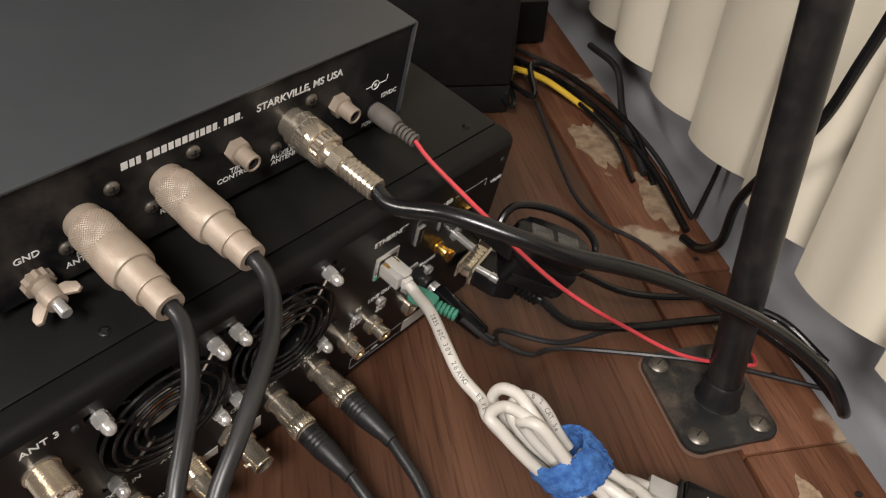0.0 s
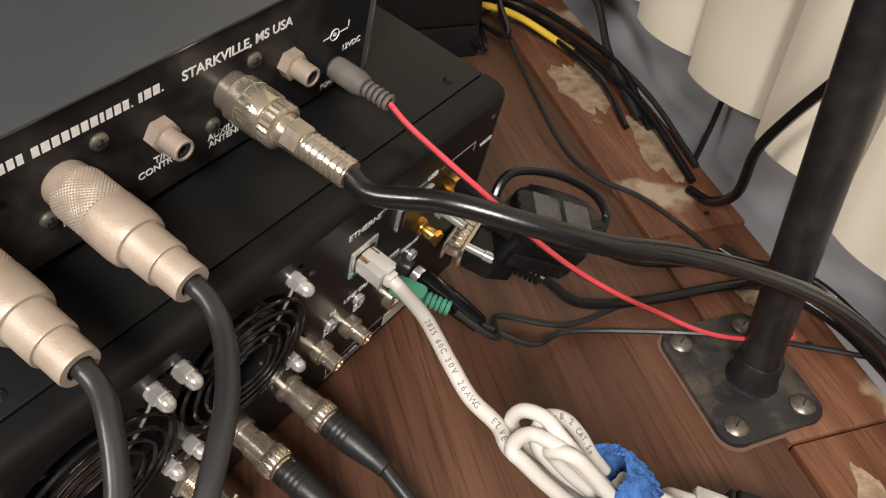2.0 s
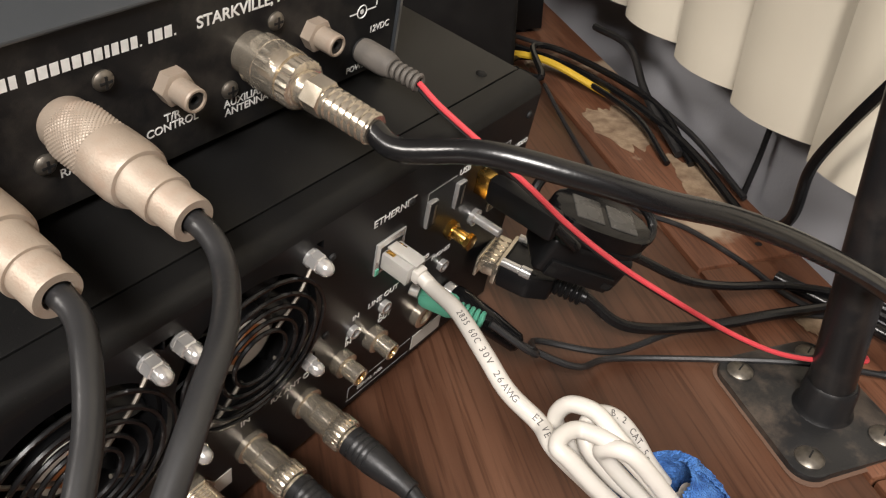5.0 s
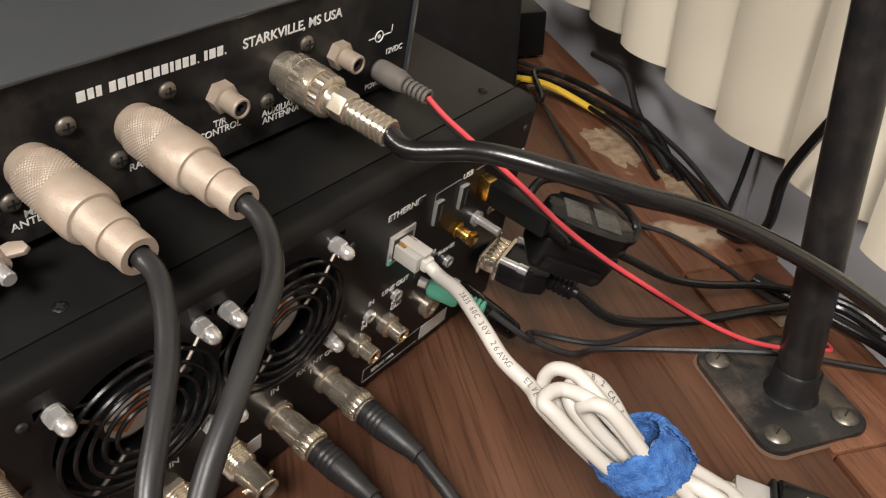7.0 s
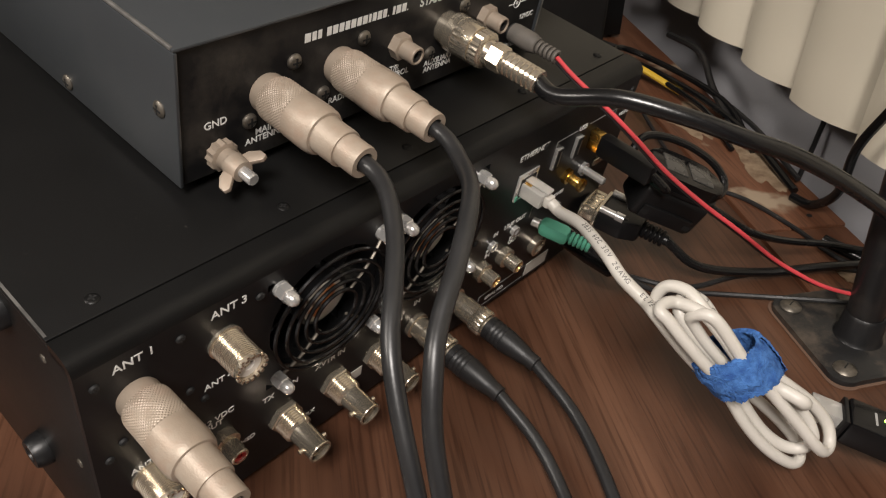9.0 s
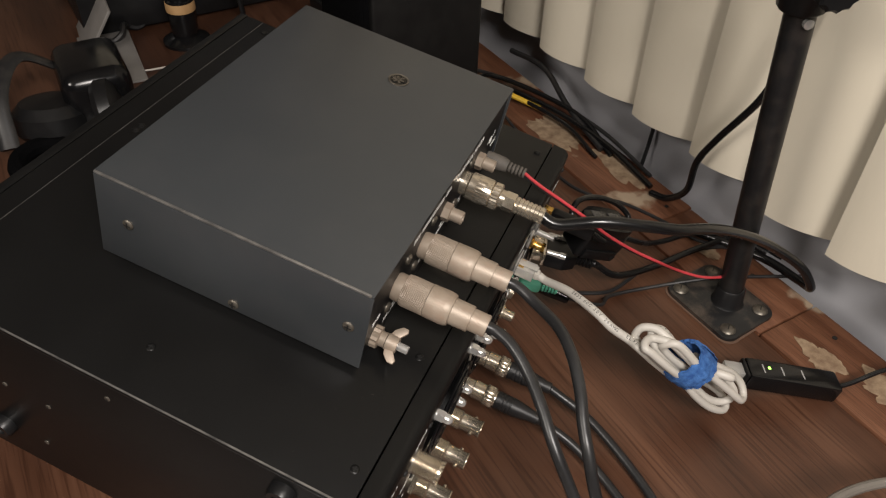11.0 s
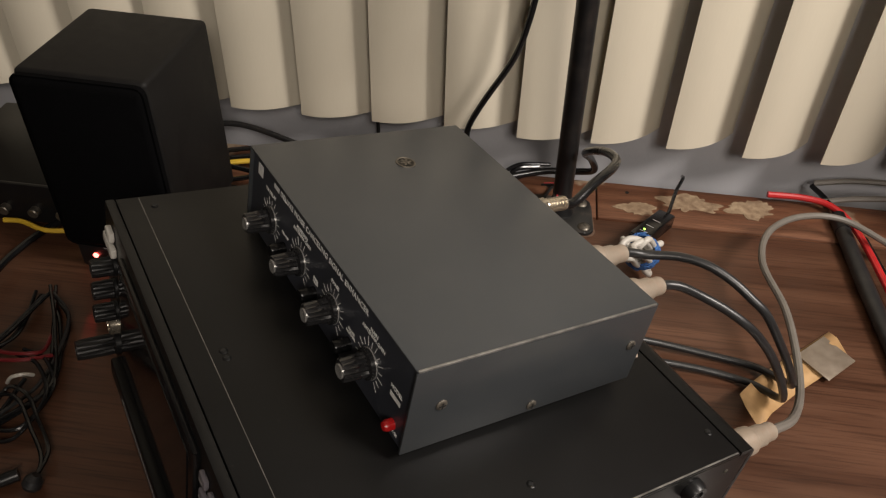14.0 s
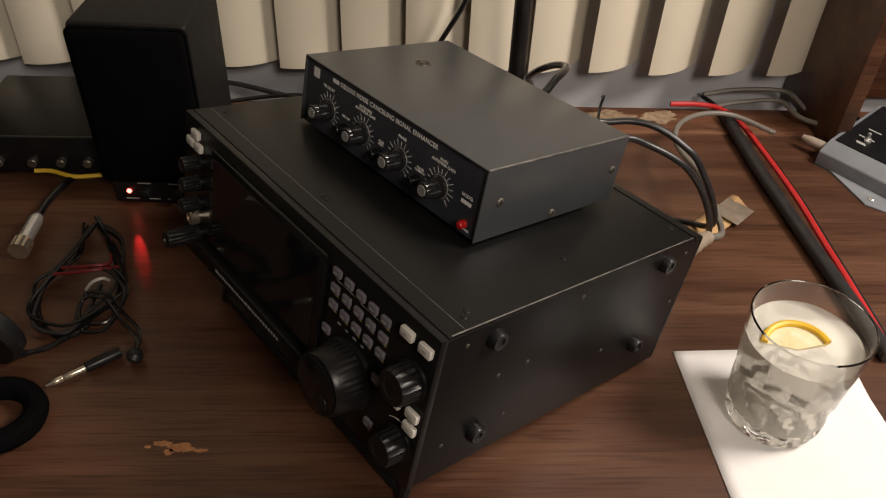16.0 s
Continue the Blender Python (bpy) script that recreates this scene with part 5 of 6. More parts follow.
part("tie_strap", strap, M_VELCRO, eth, "fuzzy blue hook-and-loop strap", BUNDLE @ pose(0.0, 0.0, 0.0))

cable("serial_cable", [on(RADIO @ SER, 0, -0.0560, 0), (0.356, -0.070, 0.018)] + SERIAL[2:], 0.0030, M_COAX, "black serial cable lying on the desk")
fx, fz = Vector((0.64, -0.60, -0.40)).normalized(), Vector((0.0, -0.25, 1.0))
fz = (fz - fx * fz.dot(fx)).normalized()
fm = Matrix((fx, fz.cross(fx), fz)).transposed().to_4x4()
fm.translation = (0.3385, -0.0510, 0.0790)
fer = thing("ferrite_clip", fm, "black snap-on ferrite clip round a looped cable", "cable clip")
oval = [(0.026 * math.copysign(abs(math.cos(t)) ** 0.7, math.cos(t)), 0.0135 * math.copysign(abs(math.sin(t)) ** 0.7, math.sin(t))) for t in [2 * math.pi * k / 32 for k in range(32)]]
part("upper_half", prism(oval, 0.0012, 0.0100, None, 0.0022), M_GLOSS, fer, "shiny rounded upper shell")
part("rim", prism([(x * 1.03, y * 1.05) for x, y in oval], -0.0008, 0.0012, None, 0.0005), M_PLASTIC, fer)
part("lower_half", box(-0.0225, 0.0225, -0.0145, 0.0120, -0.0240, -0.0008, 0.0040, 3), M_PLASTIC, fer)
for k in range(2):
    part("window", box(-0.0165 + 0.0180 * k, -0.0015 + 0.0180 * k, -0.0075, 0.0075, 0.0095, 0.0107, 0.0008), M_SMOKE, fer, "smoky clear window")
part("latch", box(-0.0170, 0.0170, -0.0165, -0.0140, -0.0215, -0.0120, 0.0008), M_PLASTIC, fer)
for x in (-0.0150, 0.0150):
    part("latch_hole", box(x - 0.0022, x + 0.0022, -0.0168, -0.0164, -0.0185, -0.0150), M_DARK, fer)
cable("usb_cable", [on(RADIO, 0.3060, -0.042, 0.0815), on(RADIO, 0.3085, -0.052, 0.0760), on(fm, -0.030, -0.003, 0.000), on(fm, 0.0, 0.0, 0.0), on(fm, 0.028, 0.002, 0.000), on(fm, 0.0330, 0.012, 0.006), on(fm, 0.0200, 0.0200, 0.011),
                    on(fm, -0.005, 0.0200, 0.014), on(fm, -0.0280, 0.0140, 0.012), on(fm, -0.0340, 0.004, 0.003), on(fm, -0.026, -0.002, -0.004), on(fm, 0.0, -0.002, -0.004), on(fm, 0.028, -0.003, -0.005), (0.382, -0.084, 0.040), (0.410, -0.098, 0.026)] + FERC[2:],
      0.0024, M_COAX, "black usb cable looped through the ferrite clip")
cable("audio_cable", [on(RADIO, 0.2970, -0.046, 0.0150), (0.312, -0.066, 0.020)] + PADDLE[1:], 0.0017, M_RUBBER, "thin black audio cable across the desk", 8)
cable("audio_cable", [on(RADIO, 0.2785, -0.038, 0.037), (0.290, -0.056, 0.038)] + THIN, 0.0017, M_GREYCOAX, "thin grey audio cable across the desk", 8)
for pts, r, mat, lab in ((WIN1, 0.0030, M_COAX, "black cable lying along the window side"), (WIN2, 0.0034, M_RUBBER, "dusty black cable hanging behind the desk"),
                         (WIN3, 0.0028, M_COAX, "tangled black cable behind the speaker"), ([(x + 0.014, y + 0.004, z + 0.003) for x, y, z in WIN1], 0.0022, M_RUBBER, "thin dusty cable along the window side"), ([(x - 0.010, y + 0.014, z * 0.5 + 0.002) for x, y, z in WIN3], 0.0024, M_COAX, "black cable tangled behind the speaker"),
                         (YEL, 0.0030, M_YELLOW, "yellow cable behind the speaker"), (FLOORW, 0.0017, M_RUBBER, "thin black wire crossing the rear trim")):
    cable("cable", pts, r, mat, lab, 8)
cable("lamp_cord", [(0.366, -0.128, 0.372), (0.392, -0.138, 0.345), (0.425, -0.150, 0.312)] + POLEC[1:] + [(0.507, -0.068, 0.004)], 0.0034, M_COAX, "thick black cord hanging from the pole", 10)

# ---- little network adapter ----
ad = thing("network_adapter", AD, "black plastic network adapter with a lit green lamp", "adapter")
part("body", box(-0.0098, 0.0098, -0.040, 0.037, -0.0090, 0.0070, 0.0022), M_GLOSS, ad)
part("socket_frame", box(-0.0090, 0.0090, 0.037, 0.0395, -0.0080, 0.0060, 0.0008), M_PLASTIC, ad)
part("lamp", lathe([(0.0012, 0), (0.0012, 0.0004)], 12), M_LEDGREEN, ad, "lit green lamp", pose(0.001, 0.0195, 0.0070))
for k, y in enumerate((0.024, 0.009, -0.008)):
    bars([0.0085], 0.0012, 0.001, M_DIMPRINT, ad, pose(-0.0045, y - (0.001 if k else 0), 0.0071, 0, 0, 0), "legend_bar")
part("usb_lead", tube([(0, -0.040, -0.002), (0.002, -0.052, 0.004), (0.008, -0.075, 0.018), (0.012, -0.100, 0.024), (0.020, -0.125, 0.016)], 0.0020, 8), M_COAX, ad)

# ---- pole and its foot plate ----
pole = thing("pole", pose(0.385, -0.158, 0), "black steel pole screwed to the desk by a dusty foot plate", "pole")
outline = []
corners = [(-0.0070, 0.0340), (-0.0390, -0.0120), (-0.0040, -0.0340), (0.0280, 0.0120)]
for i, (cx, cy) in enumerate(corners):
    mid = math.atan2(cy - sum(c[1] for c in corners) / 4, cx - sum(c[0] for c in corners) / 4)
    for k in range(-4, 5):
        t = mid + k * 0.24
        outline.append((cx + 0.0105 * math.cos(t), cy + 0.0105 * math.sin(t)))
part("dust_halo", prism([(x * 1.05, y * 1.045) for x, y in outline], 0.0002, 0.0006), M_HALO, pole, "pale dust line round the plate")
part("foot_plate", prism(outline, 0.0, 0.0042, None, 0.0010), M_DUSTYBLACK, pole, "black plate with pale dust marks")
for cx, cy in corners:
    ob = part("bolt", lathe([(0.0066, 0.0042), (0.0066, 0.0050), (0.0052, 0.0064), (0.0020, 0.0072)], 20), M_AGED, pole, "dull bolt head", pose(cx, cy, 0))
    part("bolt_slot", box(-0.0026, 0.0026, -0.0004, 0.0004, 0.0068, 0.0073), M_DARK, ob)
part("socket", lathe([(0.0142, 0.0042), (0.0126, 0.0065), (0.0121, 0.020), (0.0107, 0.022)], 24), M_POLE, pole, "", pose(-0.0037, -0.0060, 0))
LEAN = pose(-0.0025, -0.0069, 0, -4.4, -3.7, 0)
part("lower_tube", lathe([(0.0104, 0.018), (0.0104, 0.286)], 24), M_POLE, pole, "", LEAN)
part("clamp_sleeve", lathe([(0.0150, 0.278), (0.0164, 0.280), (0.0164, 0.322), (0.0150, 0.325), (0.010, 0.325)], 24), M_PLASTIC, pole, "plastic clamp sleeve", LEAN)
kn = part("clamp_knob", lathe([(0.0035, 0), (0.0035, 0.016)], 10), M_STEEL, pole, "black clamp knob", LEAN @ pose(0, 0, 0.306) @ pose(0, 0, 0, 0, 90, -149) @ Matrix.Translation((0, 0, 0.0155)))
part("grip", lathe([(0.0135, 0.0125, 1), (0.0145, 0.014, 1), (0.0145, 0.022, 1), (0.0125, 0.024, 1), (0.005, 0.024)], 24, 0.1), M_PLASTIC, kn)
part("clamp_screw", lathe([(0.0035, 0), (0.0035, 0.003), (0.002, 0.0035)], 10), M_STEEL, pole, "", LEAN @ pose(0, 0, 0.272) @ pose(0, 0, 0, 0, 90, -149) @ Matrix.Translation((0, 0, 0.0100)))
part("upper_tube", lathe([(0.0080, 0.32), (0.0080, 0.62)], 20), M_PLASTIC, pole, "", LEAN)
part("cross_arm", tube([(-0.09, 0.045, 0.395), (-0.02, 0.010, 0.388), (0.012, -0.006, 0.388)], 0.009, 12, 4), M_PLASTIC, pole, "", LEAN)

# ---- speaker ----
SPK = WALL @ pose(-0.0010, 0.0210, 0, 0, 0, -2.5)
spk = thing("speaker", SPK, "black box speaker with a red lamp on its base", "speaker")
part("cabinet", box(0.222, 0.347, 0.437, 0.555, 0.030, 0.213, 0.005, 3), M_SPEAKER, spk, "black vinyl cabinet")
part("grille", box(0.212, 0.2225, 0.436, 0.554, 0.031, 0.212, 0.008, 3), M_CLOTH, spk, "black cloth grille")
part("control_base", box(0.218, 0.347, 0.441, 0.549, 0.0, 0.030, 0.003), M_PLASTIC, spk)
part("lamp", lathe([(0.0026, 0), (0.0026, 0.0015), (0.0012, 0.0026)], 14), M_LEDON, spk, "lit red lamp", at(0.218, 0.531, 0.0165, pose(0, 0, 0, 0, -90, 0)))
beam = bpy.data.lights.new("lamp_beam", "SPOT")
beam.energy, beam.color, beam.spot_size, beam.spot_blend, beam.shadow_soft_size = 0.10, (1.0, 0.03, 0.03), radians(11), 1.0, 0.001
new("lamp_beam", beam).matrix_world = look(on(SPK, 0.2140, 0.531, 0.0165), (0.4260, 0.3240, 0.0))
for s in (0.512, 0.478):
    part("knob", lathe([(0.0065, 0), (0.0065, 0.009), (0.005, 0.010)], 18), M_PLASTIC, spk, "", at(0.218, s, 0.0165, pose(0, 0, 0, 0, -90, 0)))
for s0, s1, z in ((0.498, 0.536, 0.0055), (0.465, 0.490, 0.0055), (0.505, 0.520, 0.0265), (0.470, 0.486, 0.0265)):
    part("legend_bar", box(0.2176, 0.218, s0, s1, z, z + 0.0014), M_DIMPRINT, spk)

# ---- low black box beside the speaker, and the shelf of equipment ----
amp = thing("amplifier", WALL, "low black steel equipment box on the desk", "amplifier")
part("case", box(0.295, 0.440, 0.580, 0.740, 0.006, 0.052, 0.002), M_RADIO, amp)
part("front_face", box(0.290, 0.295, 0.578, 0.742, 0.005, 0.053, 0.0015), M_PLASTIC, amp)
for s in (0.600, 0.630, 0.662, 0.70):
    part("socket", lathe([(0.0055, 0), (0.0055, 0.007), (0.0045, 0.008), (0.003, 0.008)], 16), M_AGED, amp, "", at(0.290, s, 0.022, pose(0, 0, 0, 0, -90, 0)))
for a in (0.310, 0.425):
    for s in (0.595, 0.725):
        part("foot", lathe([(0.008, 0), (0.008, 0.006)], 14), M_RUBBER, amp, "", pose(a, s, 0))
cable("cable", AMPC, 0.0026, M_YELLOW, "yellow cable plugged into the black box", 8)

rack = thing("equipment_shelf", WALL, "black equipment shelf with drawers at the desk end", "shelf")
part("lower_case", box(0.02, 0.465, 0.850, 1.06, 0.004, 0.085, 0.003), M_PLASTIC, rack)
part("shelf_board", box(0.00, 0.470, 0.835, 1.07, 0.086, 0.100, 0.002), M_PLASTIC, rack)
for a in (0.10, 0.20, 0.30, 0.40):
    part("button", lathe([(0.004, 0), (0.004, 0.006), (0.003, 0.007)], 14), M_STEEL, rack, "", at(a, 0.850, 0.05, pose(0, 0, 0, 90, 0, 0)))
meter = thing("meter", WALL @ pose(0.12, 0.90, 0.1005, 0, 0, -12), "black instrument with a cream dial meter", "meter")
part("case", box(-0.10, 0.24, 0.0, 0.16, 0.0, 0.20, 0.004), M_PLASTIC, meter)
part("dial_frame", box(-0.085, 0.065, -0.006, 0.0, 0.02, 0.18, 0.003), M_GLOSS, meter)
part("dial_face", box(-0.078, 0.058, -0.0075, -0.006, 0.027, 0.173), M_METERFACE, meter, "cream dial face")
part("dial_arc", torus(0.05, 0.0012, 40, 5), M_AGED, meter, "", at(-0.01, -0.0078, 0.08))
for k in range(4):
    part("indicator", box(0.085, 0.125, -0.004, 0.0, 0.125 - 0.018 * k, 0.136 - 0.018 * k, 0.001), M_METERGREEN, meter, "green indicator window")
for z in (0.03, 0.055):
    part("knob", lathe([(0.009, 0), (0.009, 0.012), (0.007, 0.014)], 18), M_PLASTIC, meter, "", at(0.105, 0.0, z))
part("side_strip", box(0.1355, 0.139, -0.002, 0.0, 0.01, 0.19), M_RUBBER, meter)
post = whole("corner_post", box(0.476, 0.524, 0.83, 0.90, 0.002, 1.2, 0.003), M_CABINET, WALL, "dark wooden post at the window corner", "post", kind="structure")

# ---- microphone and headset bits at the far end ----
mic = thing("boom_microphone", pose(0.574, 0.562, 0), "black microphone on a short stand with a tan band", "microphone")
part("base", lathe([(0.030, 0), (0.030, 0.004), (0.018, 0.010), (0.012, 0.012)], 24), M_GLOSS, mic)
part("body", lathe([(0.016, 0.010), (0.018, 0.03), (0.018, 0.058), (0.015, 0.060)], 20), M_GLOSS, mic)
part("band", lathe([(0.0185, 0.044), (0.0190, 0.048), (0.0185, 0.056)], 20), M_TAPE, mic, "tan tape band")
part("head", lathe([(0.014, 0.060), (0.016, 0.066), (0.017, 0.10), (0.012, 0.108), (0.004, 0.110)], 20), M_PLASTIC, mic)
part("arm", tube([(0.012, 0.0, 0.085), (0.040, -0.030, 0.110), (0.055, -0.045, 0.07), (0.060, -0.052, 0.01)], 0.0035, 8), M_PLASTIC, mic)
pad = thing("earphone_pad", pose(0.655, 0.690, 0.030, 20, -10, 20), "cream foam ear cushion", "headphones")
part("cushion", torus(0.055, 0.026, 28, 12), M_PAD, pad)
part("cup", lathe([(0.054, -0.018), (0.058, -0.009), (0.048, 0.006), (0.004, 0.010)], 24), M_PAD, pad)
btn = thing("button_panel", pose(0.725, 0.672, 0.030, 0, -18, 53), "dark sloping panel with rows of silver buttons", "keypad")
part("plate", box(-0.080, 0.080, -0.028, 0.028, -0.030, 0.010, 0.004), M_PLASTIC, btn)
for a in range(5):
    for b in range(2):
        part("button", lathe([(0.0085, 0.010), (0.0085, 0.016), (0.0070, 0.018), (0.002, 0.0185)], 14), M_AGED, btn, "silver button", pose(-0.060 + 0.030 * a, -0.014 + 0.026 * b, 0))
pw2 = [(0.50 + 0.012 * i, 0.640 - 0.0 * i + 0.006 * math.sin(i * 1.6), 0.010 + 0.006 * math.cos(i * 1.6)) for i in range(-2, 9)]
cable("coiled_cord", pw2, 0.0042, M_RUBBER, "dusty coiled black cord", 8)
tray = thing("plastic_stand", pose(0.500, 0.622, 0, 0, 0, 50), "grey folded plastic stand lying on the desk", "stand")
part("base", box(-0.085, 0.060, -0.030, 0.035, 0.0005, 0.004, 0.001), M_STAND, tray)
part("upright", box(-0.010, 0.090, -0.002, 0.002, 0.0, 0.070, 0.001), M_STAND, tray, "", pose(0, 0.030, 0.004, 35, 0, 0))
cable("white_wire", [(0.470, 0.575, 0.002), (0.485, 0.553, 0.003), (0.505, 0.535, 0.003), (0.515, 0.518, 0.006), (0.523, 0.511, 0.003)], 0.0012, M_WHITECABLE, "short bent white wire", 8)

din = thing("microphone_plug", look((0.481, 0.427, 0.0115), (0.531, 0.391, 0.0125)) @ Matrix.Scale(1.25, 4), "chrome microphone plug on a black cord", "plug")
part("ring", lathe([(0.0085, 0.0, 1), (0.0085, -0.012, 1)], 30, 0.06), M_CHROME, din)
part("barrel", lathe([(0.0068, -0.012), (0.0062, -0.014), (0.0062, -0.040), (0.0045, -0.046)], 20), M_STEEL, din)
part("cord", tube([(0, 0, -0.046), (0.002, -0.001, -0.075), (0.012, -0.002, -0.11), (0.035, -0.004, -0.15)], 0.0030, 8), M_COAX, din)

head = thing("headset", pose(0.300, 0.545, 0.0), "black headset lying at the desk edge", "headphones")
part("ear_housing", box(-0.055, 0.055, -0.036, 0.036, 0.004, 0.072, 0.016, 4), M_GLOSS, head, "", pose(0.088, -0.010, 0, 0, 4, 52))
part("ear_cup", lathe([(0.034, 0.0), (0.038, 0.006), (0.036, 0.018), (0.026, 0.024), (0.010, 0.026)], 28), M_PLASTIC, head, "", pose(0.052, -0.050, 0.030, 80, 0, 40))
part("ear_cup", lathe([(0.036, 0.004), (0.042, 0.012), (0.041, 0.030), (0.032, 0.040), (0.010, 0.043)], 28), M_PLASTIC, head, "", pose(0.030, 0.000, 0.002, -6, 10, 0))
part("head_band", tube([(0.09, 0.03, 0.045), (0.05, 0.05, 0.075), (0.0, 0.03, 0.060), (-0.03, 0.0, 0.02)], 0.010, 10, 6, 0.4), M_RUBBER, head)
part("cushion", torus(0.030, 0.010, 28, 10, None), M_CLOTH, head, "", pose(-0.022, -0.042, 0.012, 6, 0, 0))
part("cord", tube([(0.10, -0.03, 0.02)] + [tuple(Vector(p) - Vector((0.300, 0.545, 0))) for p in HPC[1:4]], 0.0022, 8), M_COAX, head)

bun = thing("earphone_cable", None, "coiled black and red earphone cable with a twist tie", "cable")
for k in range(5):
    r2 = random.Random(k)
    part("coil", tube([(x + r2.uniform(-0.008, 0.008), y + r2.uniform(-0.008, 0.008), max(0.002, z * 0.5 + 0.0022 * k)) for x, y, z in BUN], 0.0017, 7), M_COAX if k != 3 else M_RUBBER, bun)
part("inner_coil", tube(BUN2, 0.0018, 7), M_COAX, bun)
part("inner_coil", tube([(x + 0.008, y - 0.006, z * 0.6 + 0.003) for x, y, z in BUN2], 0.0018, 7), M_COAX, bun)
part("lead", tube(BUN3, 0.0020, 7), M_COAX, bun)
part("red_lead", tube([(0.43, 0.40, 0.012), (0.41, 0.385, 0.02), (0.40, 0.37, 0.022), (0.405, 0.36, 0.016), (0.43, 0.352, 0.008)], 0.0018, 7), material("dark_red_wire", (0.16, 0.012, 0.015), 0.45), bun, "dark red lead")
part("red_lead", tube([(0.425, 0.410, 0.012), (0.403, 0.390, 0.021), (0.394, 0.373, 0.022), (0.40, 0.355, 0.012)], 0.0018, 7), bpy.data.materials["dark_red_wire"], bun, "dark red lead")
part("twist_tie", tube([(0.385, 0.392, 0.012), (0.376, 0.386, 0.025), (0.372, 0.377, 0.028), (0.378, 0.371, 0.018)], 0.0016, 7), M_WHITECABLE, bun, "white twist tie")
part("earbud", lathe([(0.0055, 0), (0.0075, 0.003), (0.0070, 0.008), (0.0035, 0.012)], 16), M_RUBBER, bun, "grey earbud", pose(0.278, 0.390, 0.003, 40, 20, 0))
jk = part("jack_plug", lathe([(0.0048, 0), (0.0050, 0.003), (0.0048, 0.030), (0.0040, 0.032)], 18), M_PLASTIC, bun, "black jack plug with a steel shaft", look((0.2925, 0.395, 0.006), (0.2925 + 0.0004, 0.395 - 0.05, 0.0065)))
part("shaft", lathe([(0.0032, 0.032), (0.0032, 0.050), (0.0026, 0.051), (0.0032, 0.052), (0.0032, 0.058), (0.0024, 0.060), (0.0010, 0.066)], 14), M_CHROME, jk)

# ---- cables and keyer box on the near side ----
uh = [on(RADIO, 0.0195, -0.050, 0.088), on(RADIO, 0.0200, -0.064, 0.086), (0.030, -0.112, 0.078), (0.056, -0.160, 0.050)]
cable("grey_cable", uh + GRAYC[2:], 0.0034, M_GREYCABLE, "grey cable looping over the desk", 10)
tp = thing("tape_strip", None, "crumpled strip of tan tape on the desk", "tape")
bm = bmesh.new()
rows = []
for i, (x, y, z) in enumerate(((0.070, -0.128, 0.030), (0.086, -0.165, 0.010), (0.094, -0.205, 0.004), (0.098, -0.245, 0.002), (0.101, -0.282, 0.004))):
    rows.append([bm.verts.new((x + dx * 0.9, y - dx * 0.25, max(0.0012, z + 0.004 * noise.noise((i * 1.7, dx * 90, 0))))) for dx in (-0.018, -0.006, 0.006, 0.018)])
for r0, r1 in zip(rows, rows[1:]):
    for i in range(3):
        bm.faces.new((r0[i], r0[i + 1], r1[i + 1], r1[i]))
part("tape", bm, M_TAPE, tp).modifiers.new("thick", "SOLIDIFY").thickness = 0.0006
part("tape_fold", box(-0.017, 0.017, -0.022, 0.022, 0.0, 0.0014, 0.0005), M_FOIL, tp, "dull grey piece under the tape", pose(0.094, -0.255, 0.0045, 4, -5, 8))
cable("red_cable", REDC, 0.0036, M_REDWIRE, "thick red cable across the desk")
sleeve = thing("sleeved_cable", None, "black sleeved cable beside the red one", "cable")
run = [(x, y, 0.0085) for x, y, z in SLEEVE]
part("sleeve", tube(run, 0.0080, 12), M_RUBBER, sleeve)
part("end_cuff", tube([Vector(run[0]).lerp(Vector(run[1]), k) for k in (-0.12, 0.0, 0.22, 0.30)], 0.0086, 12), M_PLASTIC, sleeve, "smooth black end cuff")
part("inner_wire", tube([Vector(run[0]).lerp(Vector(run[1]), k) for k in (0.0, -0.20)] + [(0.262, -0.446, 0.006), (0.290, -0.455, 0.004)], 0.0030, 8), M_COAX, sleeve)
cable("black_wire", [(x - 0.006, y - 0.010, 0.003) for x, y, z in REDC[3:]], 0.0026, M_COAX, "thin black cable beside the red one", 8)
kb = thing("keyer_box", pose(-0.010, -0.012, 0), "blue-grey metal keyer box with a black sloping face", "keyer")
side = [(-0.425, 0.0), (-0.425, 0.020), (-0.445, 0.030), (-0.560, 0.044), (-0.560, 0.0)]
part("case", prism(side, -0.06, 0.108, Matrix(((0, 0, 1, 0), (1, 0, 0, 0), (0, 1, 0, 0), (0, 0, 0, 1))), 0.002), M_GREYBOX, kb, "blue-grey enamelled case")
part("flange", prism([(0.108, -0.425), (0.085, -0.425), (0.020, -0.392), (-0.06, -0.415), (-0.06, -0.425)], 0.0, 0.0025, None, 0.0006), M_GREYBOX, kb)
part("flange_screw", lathe([(0.0042, 0.0025), (0.0042, 0.0035), (0.003, 0.0045)], 14), M_STEEL, kb, "", pose(0.020, -0.408, 0))
plate_m = Matrix.Translation((0.024, -0.5015, 0.0374)) @ pose(0, 0, 0, -7, 0, 0)
part("face_plate", box(-0.078, 0.078, -0.055, 0.055, 0, 0.0012), M_PANEL, kb, "black printed face plate", plate_m)
r3 = random.Random(5)
for i in range(14):
    x, y = r3.uniform(-0.07, 0.05), r3.uniform(-0.05, 0.05)
    part("legend_bar", box(x, x + r3.uniform(0.008, 0.022), y, y + 0.0022, 0.0012, 0.0014), M_DIMPRINT, kb, "", plate_m)
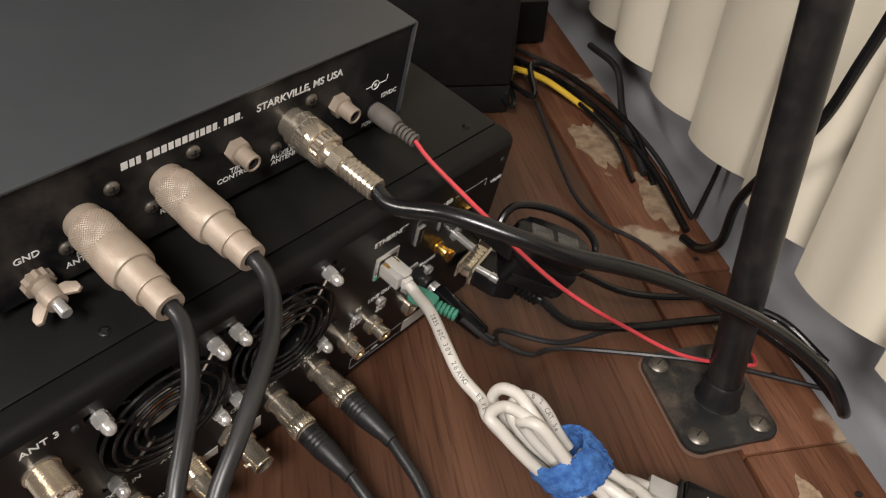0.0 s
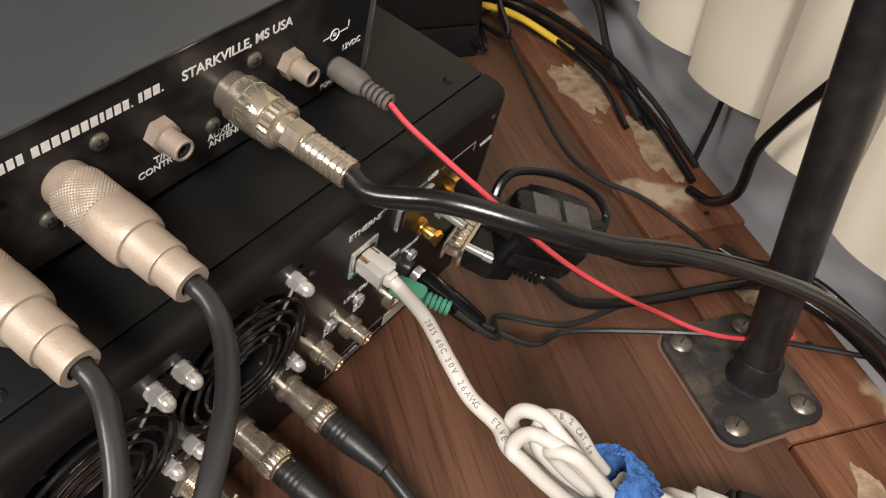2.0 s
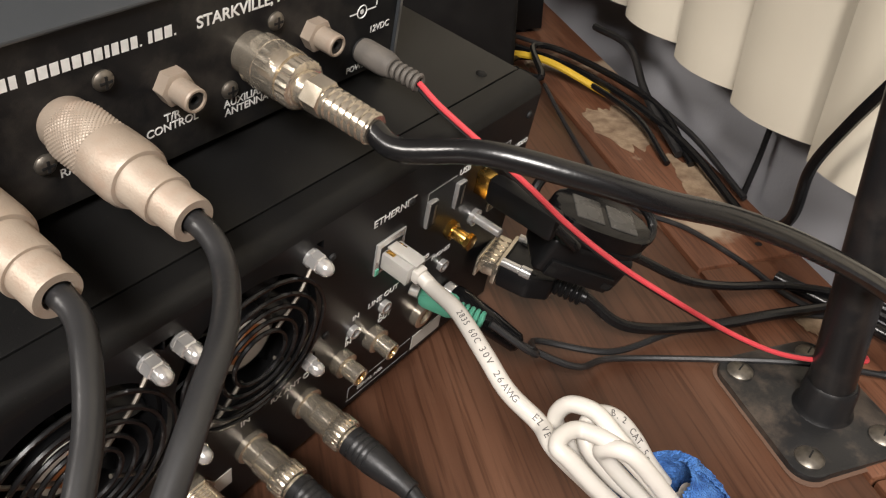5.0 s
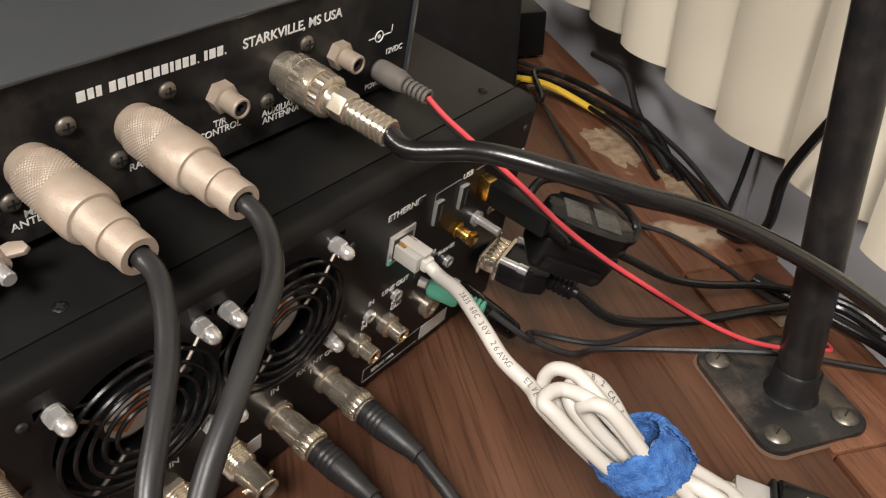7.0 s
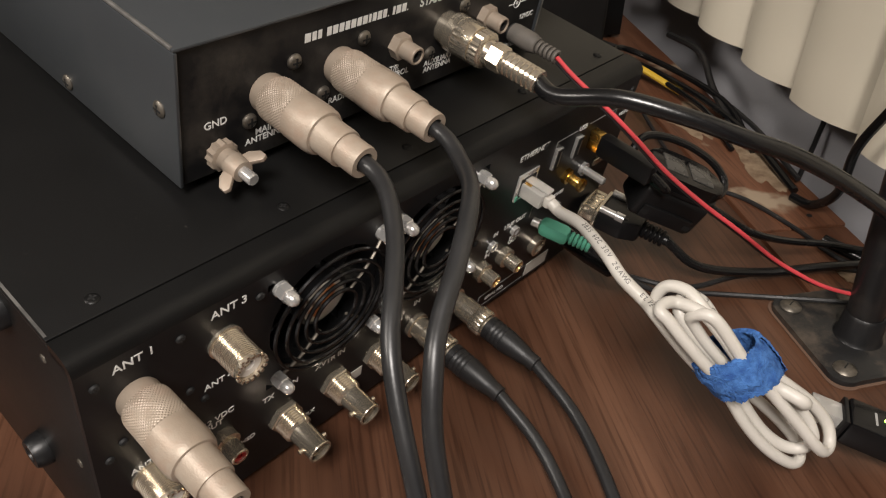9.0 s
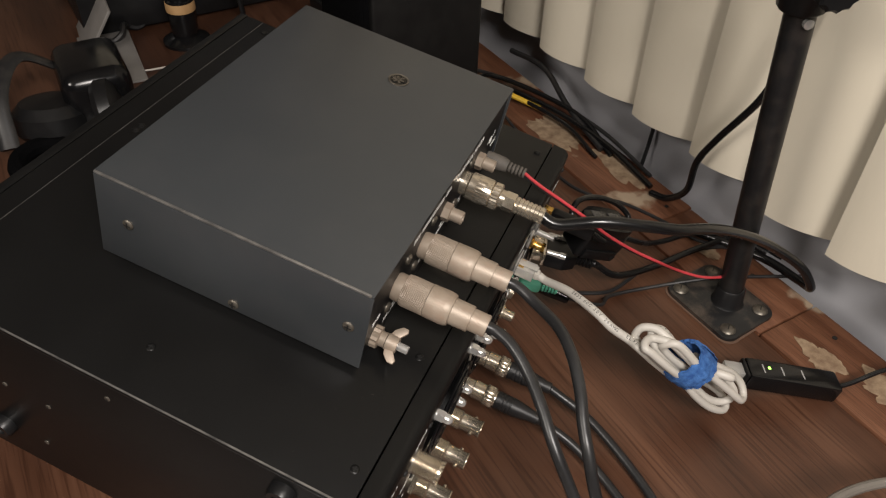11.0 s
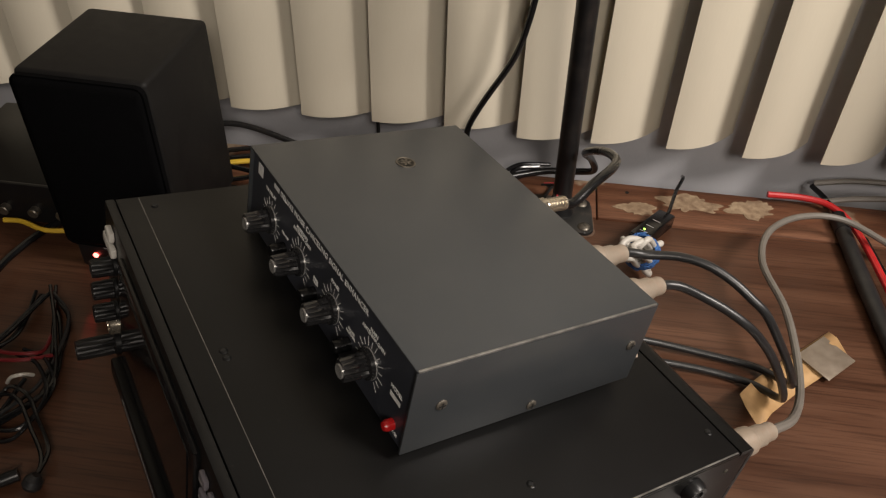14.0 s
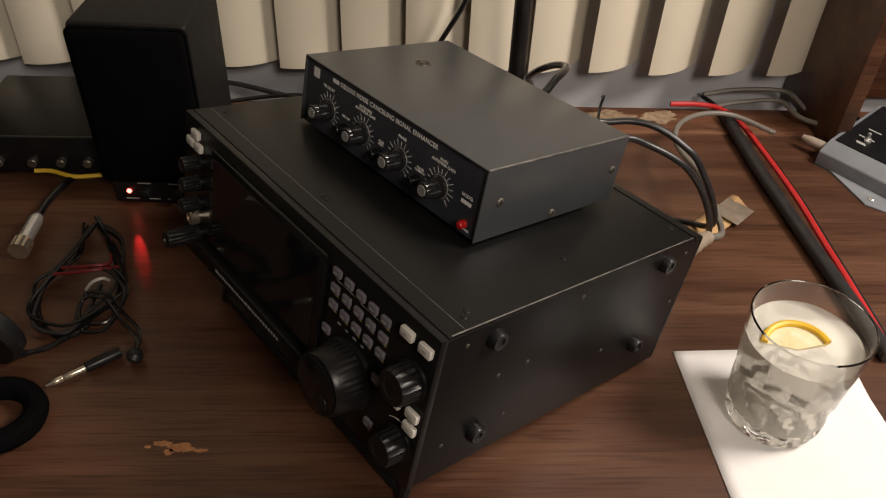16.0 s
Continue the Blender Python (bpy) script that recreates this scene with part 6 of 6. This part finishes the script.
for x, y in ((0.05, 0.03), (0.02, 0.01), (-0.02, 0.03)):
    part("toggle", lathe([(0.005, 0), (0.005, 0.003), (0.002, 0.0035), (0.0022, 0.012)], 12), M_STEEL, kb, "", plate_m @ pose(x, y, 0.0012))
part("knob", lathe([(0.012, 0), (0.0115, 0.012), (0.009, 0.014)], 20), M_PLASTIC, kb, "", plate_m @ pose(-0.045, -0.01, 0.0012))
for y in (-0.445, -0.495, -0.52):
    j = part("phono_plug", lathe([(0.0065, 0), (0.0068, 0.003), (0.0060, 0.022), (0.0045, 0.030), (0.0038, 0.034)], 16), M_BEIGE, kb, "beige phono plug", at(0.108, y, 0.016, pose(0, 0, 0, 0, 90, 0)))
cable("grey_cable", [(0.132, -0.507, 0.016), (0.165, -0.500, 0.016), (0.205, -0.512, 0.018), (0.240, -0.475, 0.012), (0.262, -0.440, 0.005)], 0.0034, M_GREYCABLE, "grey cable behind the keyer box", 8)
cable("grey_cable", [(0.132, -0.532, 0.016), (0.170, -0.528, 0.016), (0.215, -0.540, 0.020), (0.262, -0.500, 0.014), (0.292, -0.460, 0.005)], 0.0034, M_GREYCABLE, "grey cable behind the keyer box", 8)
cable("black_wire", [(0.10, -0.58, 0.004), (0.16, -0.60, 0.004), (0.23, -0.585, 0.004), (0.27, -0.545, 0.004)], 0.0026, M_COAX, "black wire by the cabinet", 8)

# ---- napkin and drink ----
nm = Matrix(((-0.825, -0.565, 0, -0.006), (0.565, -0.825, 0, -0.022), (0, 0, 1, 0), (0, 0, 0, 1)))
bm = bmesh.new()
n = 14
grid = [[bm.verts.new((0.175 * i / n, 0.165 * j / n, 0.0012 + (0.0016 * noise.noise((i * 0.5, j * 0.45, 3.0)) if i and j else 0) + (0.004 * max(0, j / n - 0.8) * 5 * (0.5 + 0.5 * math.sin(i * 0.8)) * 0.5))) for j in range(n + 1)] for i in range(n + 1)]
for i in range(n):
    for j in range(n):
        bm.faces.new((grid[i][j], grid[i + 1][j], grid[i + 1][j + 1], grid[i][j + 1]))
napkin = whole("paper_napkin", bm, M_NAPKIN, nm, "white folded paper napkin under the drinking glass", "napkin")
napkin.modifiers.new("thick", "SOLIDIFY").thickness = 0.0009

GC = (-0.106, -0.031)
glass = thing("drinking_glass", pose(GC[0], GC[1], 0.0026) @ Matrix.Diagonal((1.05, 1.05, 1.07, 1)), "cut-glass tumbler with a cloudy drink and lemon", "glass")
seg = 48
bm = bmesh.new()
prof = [(0.034, 0.0), (0.0365, 0.002), (0.0388, 0.008), (0.0392, 0.014), (0.0398, 0.021), (0.0404, 0.029), (0.0409, 0.037), (0.0414, 0.046), (0.0418, 0.052), (0.0445, 0.085), (0.0460, 0.107), (0.0455, 0.1085), (0.0445, 0.1078),
        (0.0430, 0.088), (0.0402, 0.050), (0.0385, 0.030), (0.0360, 0.016), (0.020, 0.0145), (0.0006, 0.0140)]
rings = []
for r, h in prof:
    ring = []
    outer = 0.002 < h < 0.047 and r > 0.0384 and (r, h) not in prof[12:]
    for i in range(seg):
        a = 2 * math.pi * i / seg
        k = 1 - (0.07 if outer and (i + int(h * 1000) // 8) % 4 < 2 else 0.0)
        ring.append(bm.verts.new((r * k * math.cos(a), r * k * math.sin(a), h)))
    rings.append(ring)
for r0, r1 in zip(rings, rings[1:]):
    for i in range(seg):
        j = (i + 1) % seg
        bm.faces.new((r0[i], r0[j], r1[j], r1[i]))
bm.faces.new(rings[0][::-1])
bm.faces.new(rings[-1])
part("tumbler", finish(bm, "tumbler", M_GLASS, 12), M_GLASS, glass, "clear cut glass")
part("drink", lathe([(0.0195, 0.0142), (0.0364, 0.0156), (0.0390, 0.031), (0.0408, 0.051), (0.0430, 0.084), (0.0434, 0.0885), (0.0420, 0.0875), (0.001, 0.0875)], 48), M_DRINK, glass, "cloudy pale drink")
wedge = []
for i in range(13):
    t = math.radians(15 + i * 150 / 12)
    wedge.append((0.024 * math.cos(t), 0.024 * math.sin(t)))
part("lemon_slice", prism([(0.0, 0.0)] + wedge, 0.0862, 0.0893, pose(0.000, 0.004, 0, 6, -4, 228)), M_PULP, glass, "lemon slice")
rind = tube([(x * 1.02, y * 1.02, 0.0895) for x, y in wedge], 0.0028, 8, 2)
bmesh.ops.transform(rind, matrix=pose(0.000, 0.004, 0.0006, 6, -4, 228), verts=rind.verts)
part("lemon_rind", rind, M_LEMON, glass, "yellow rind")
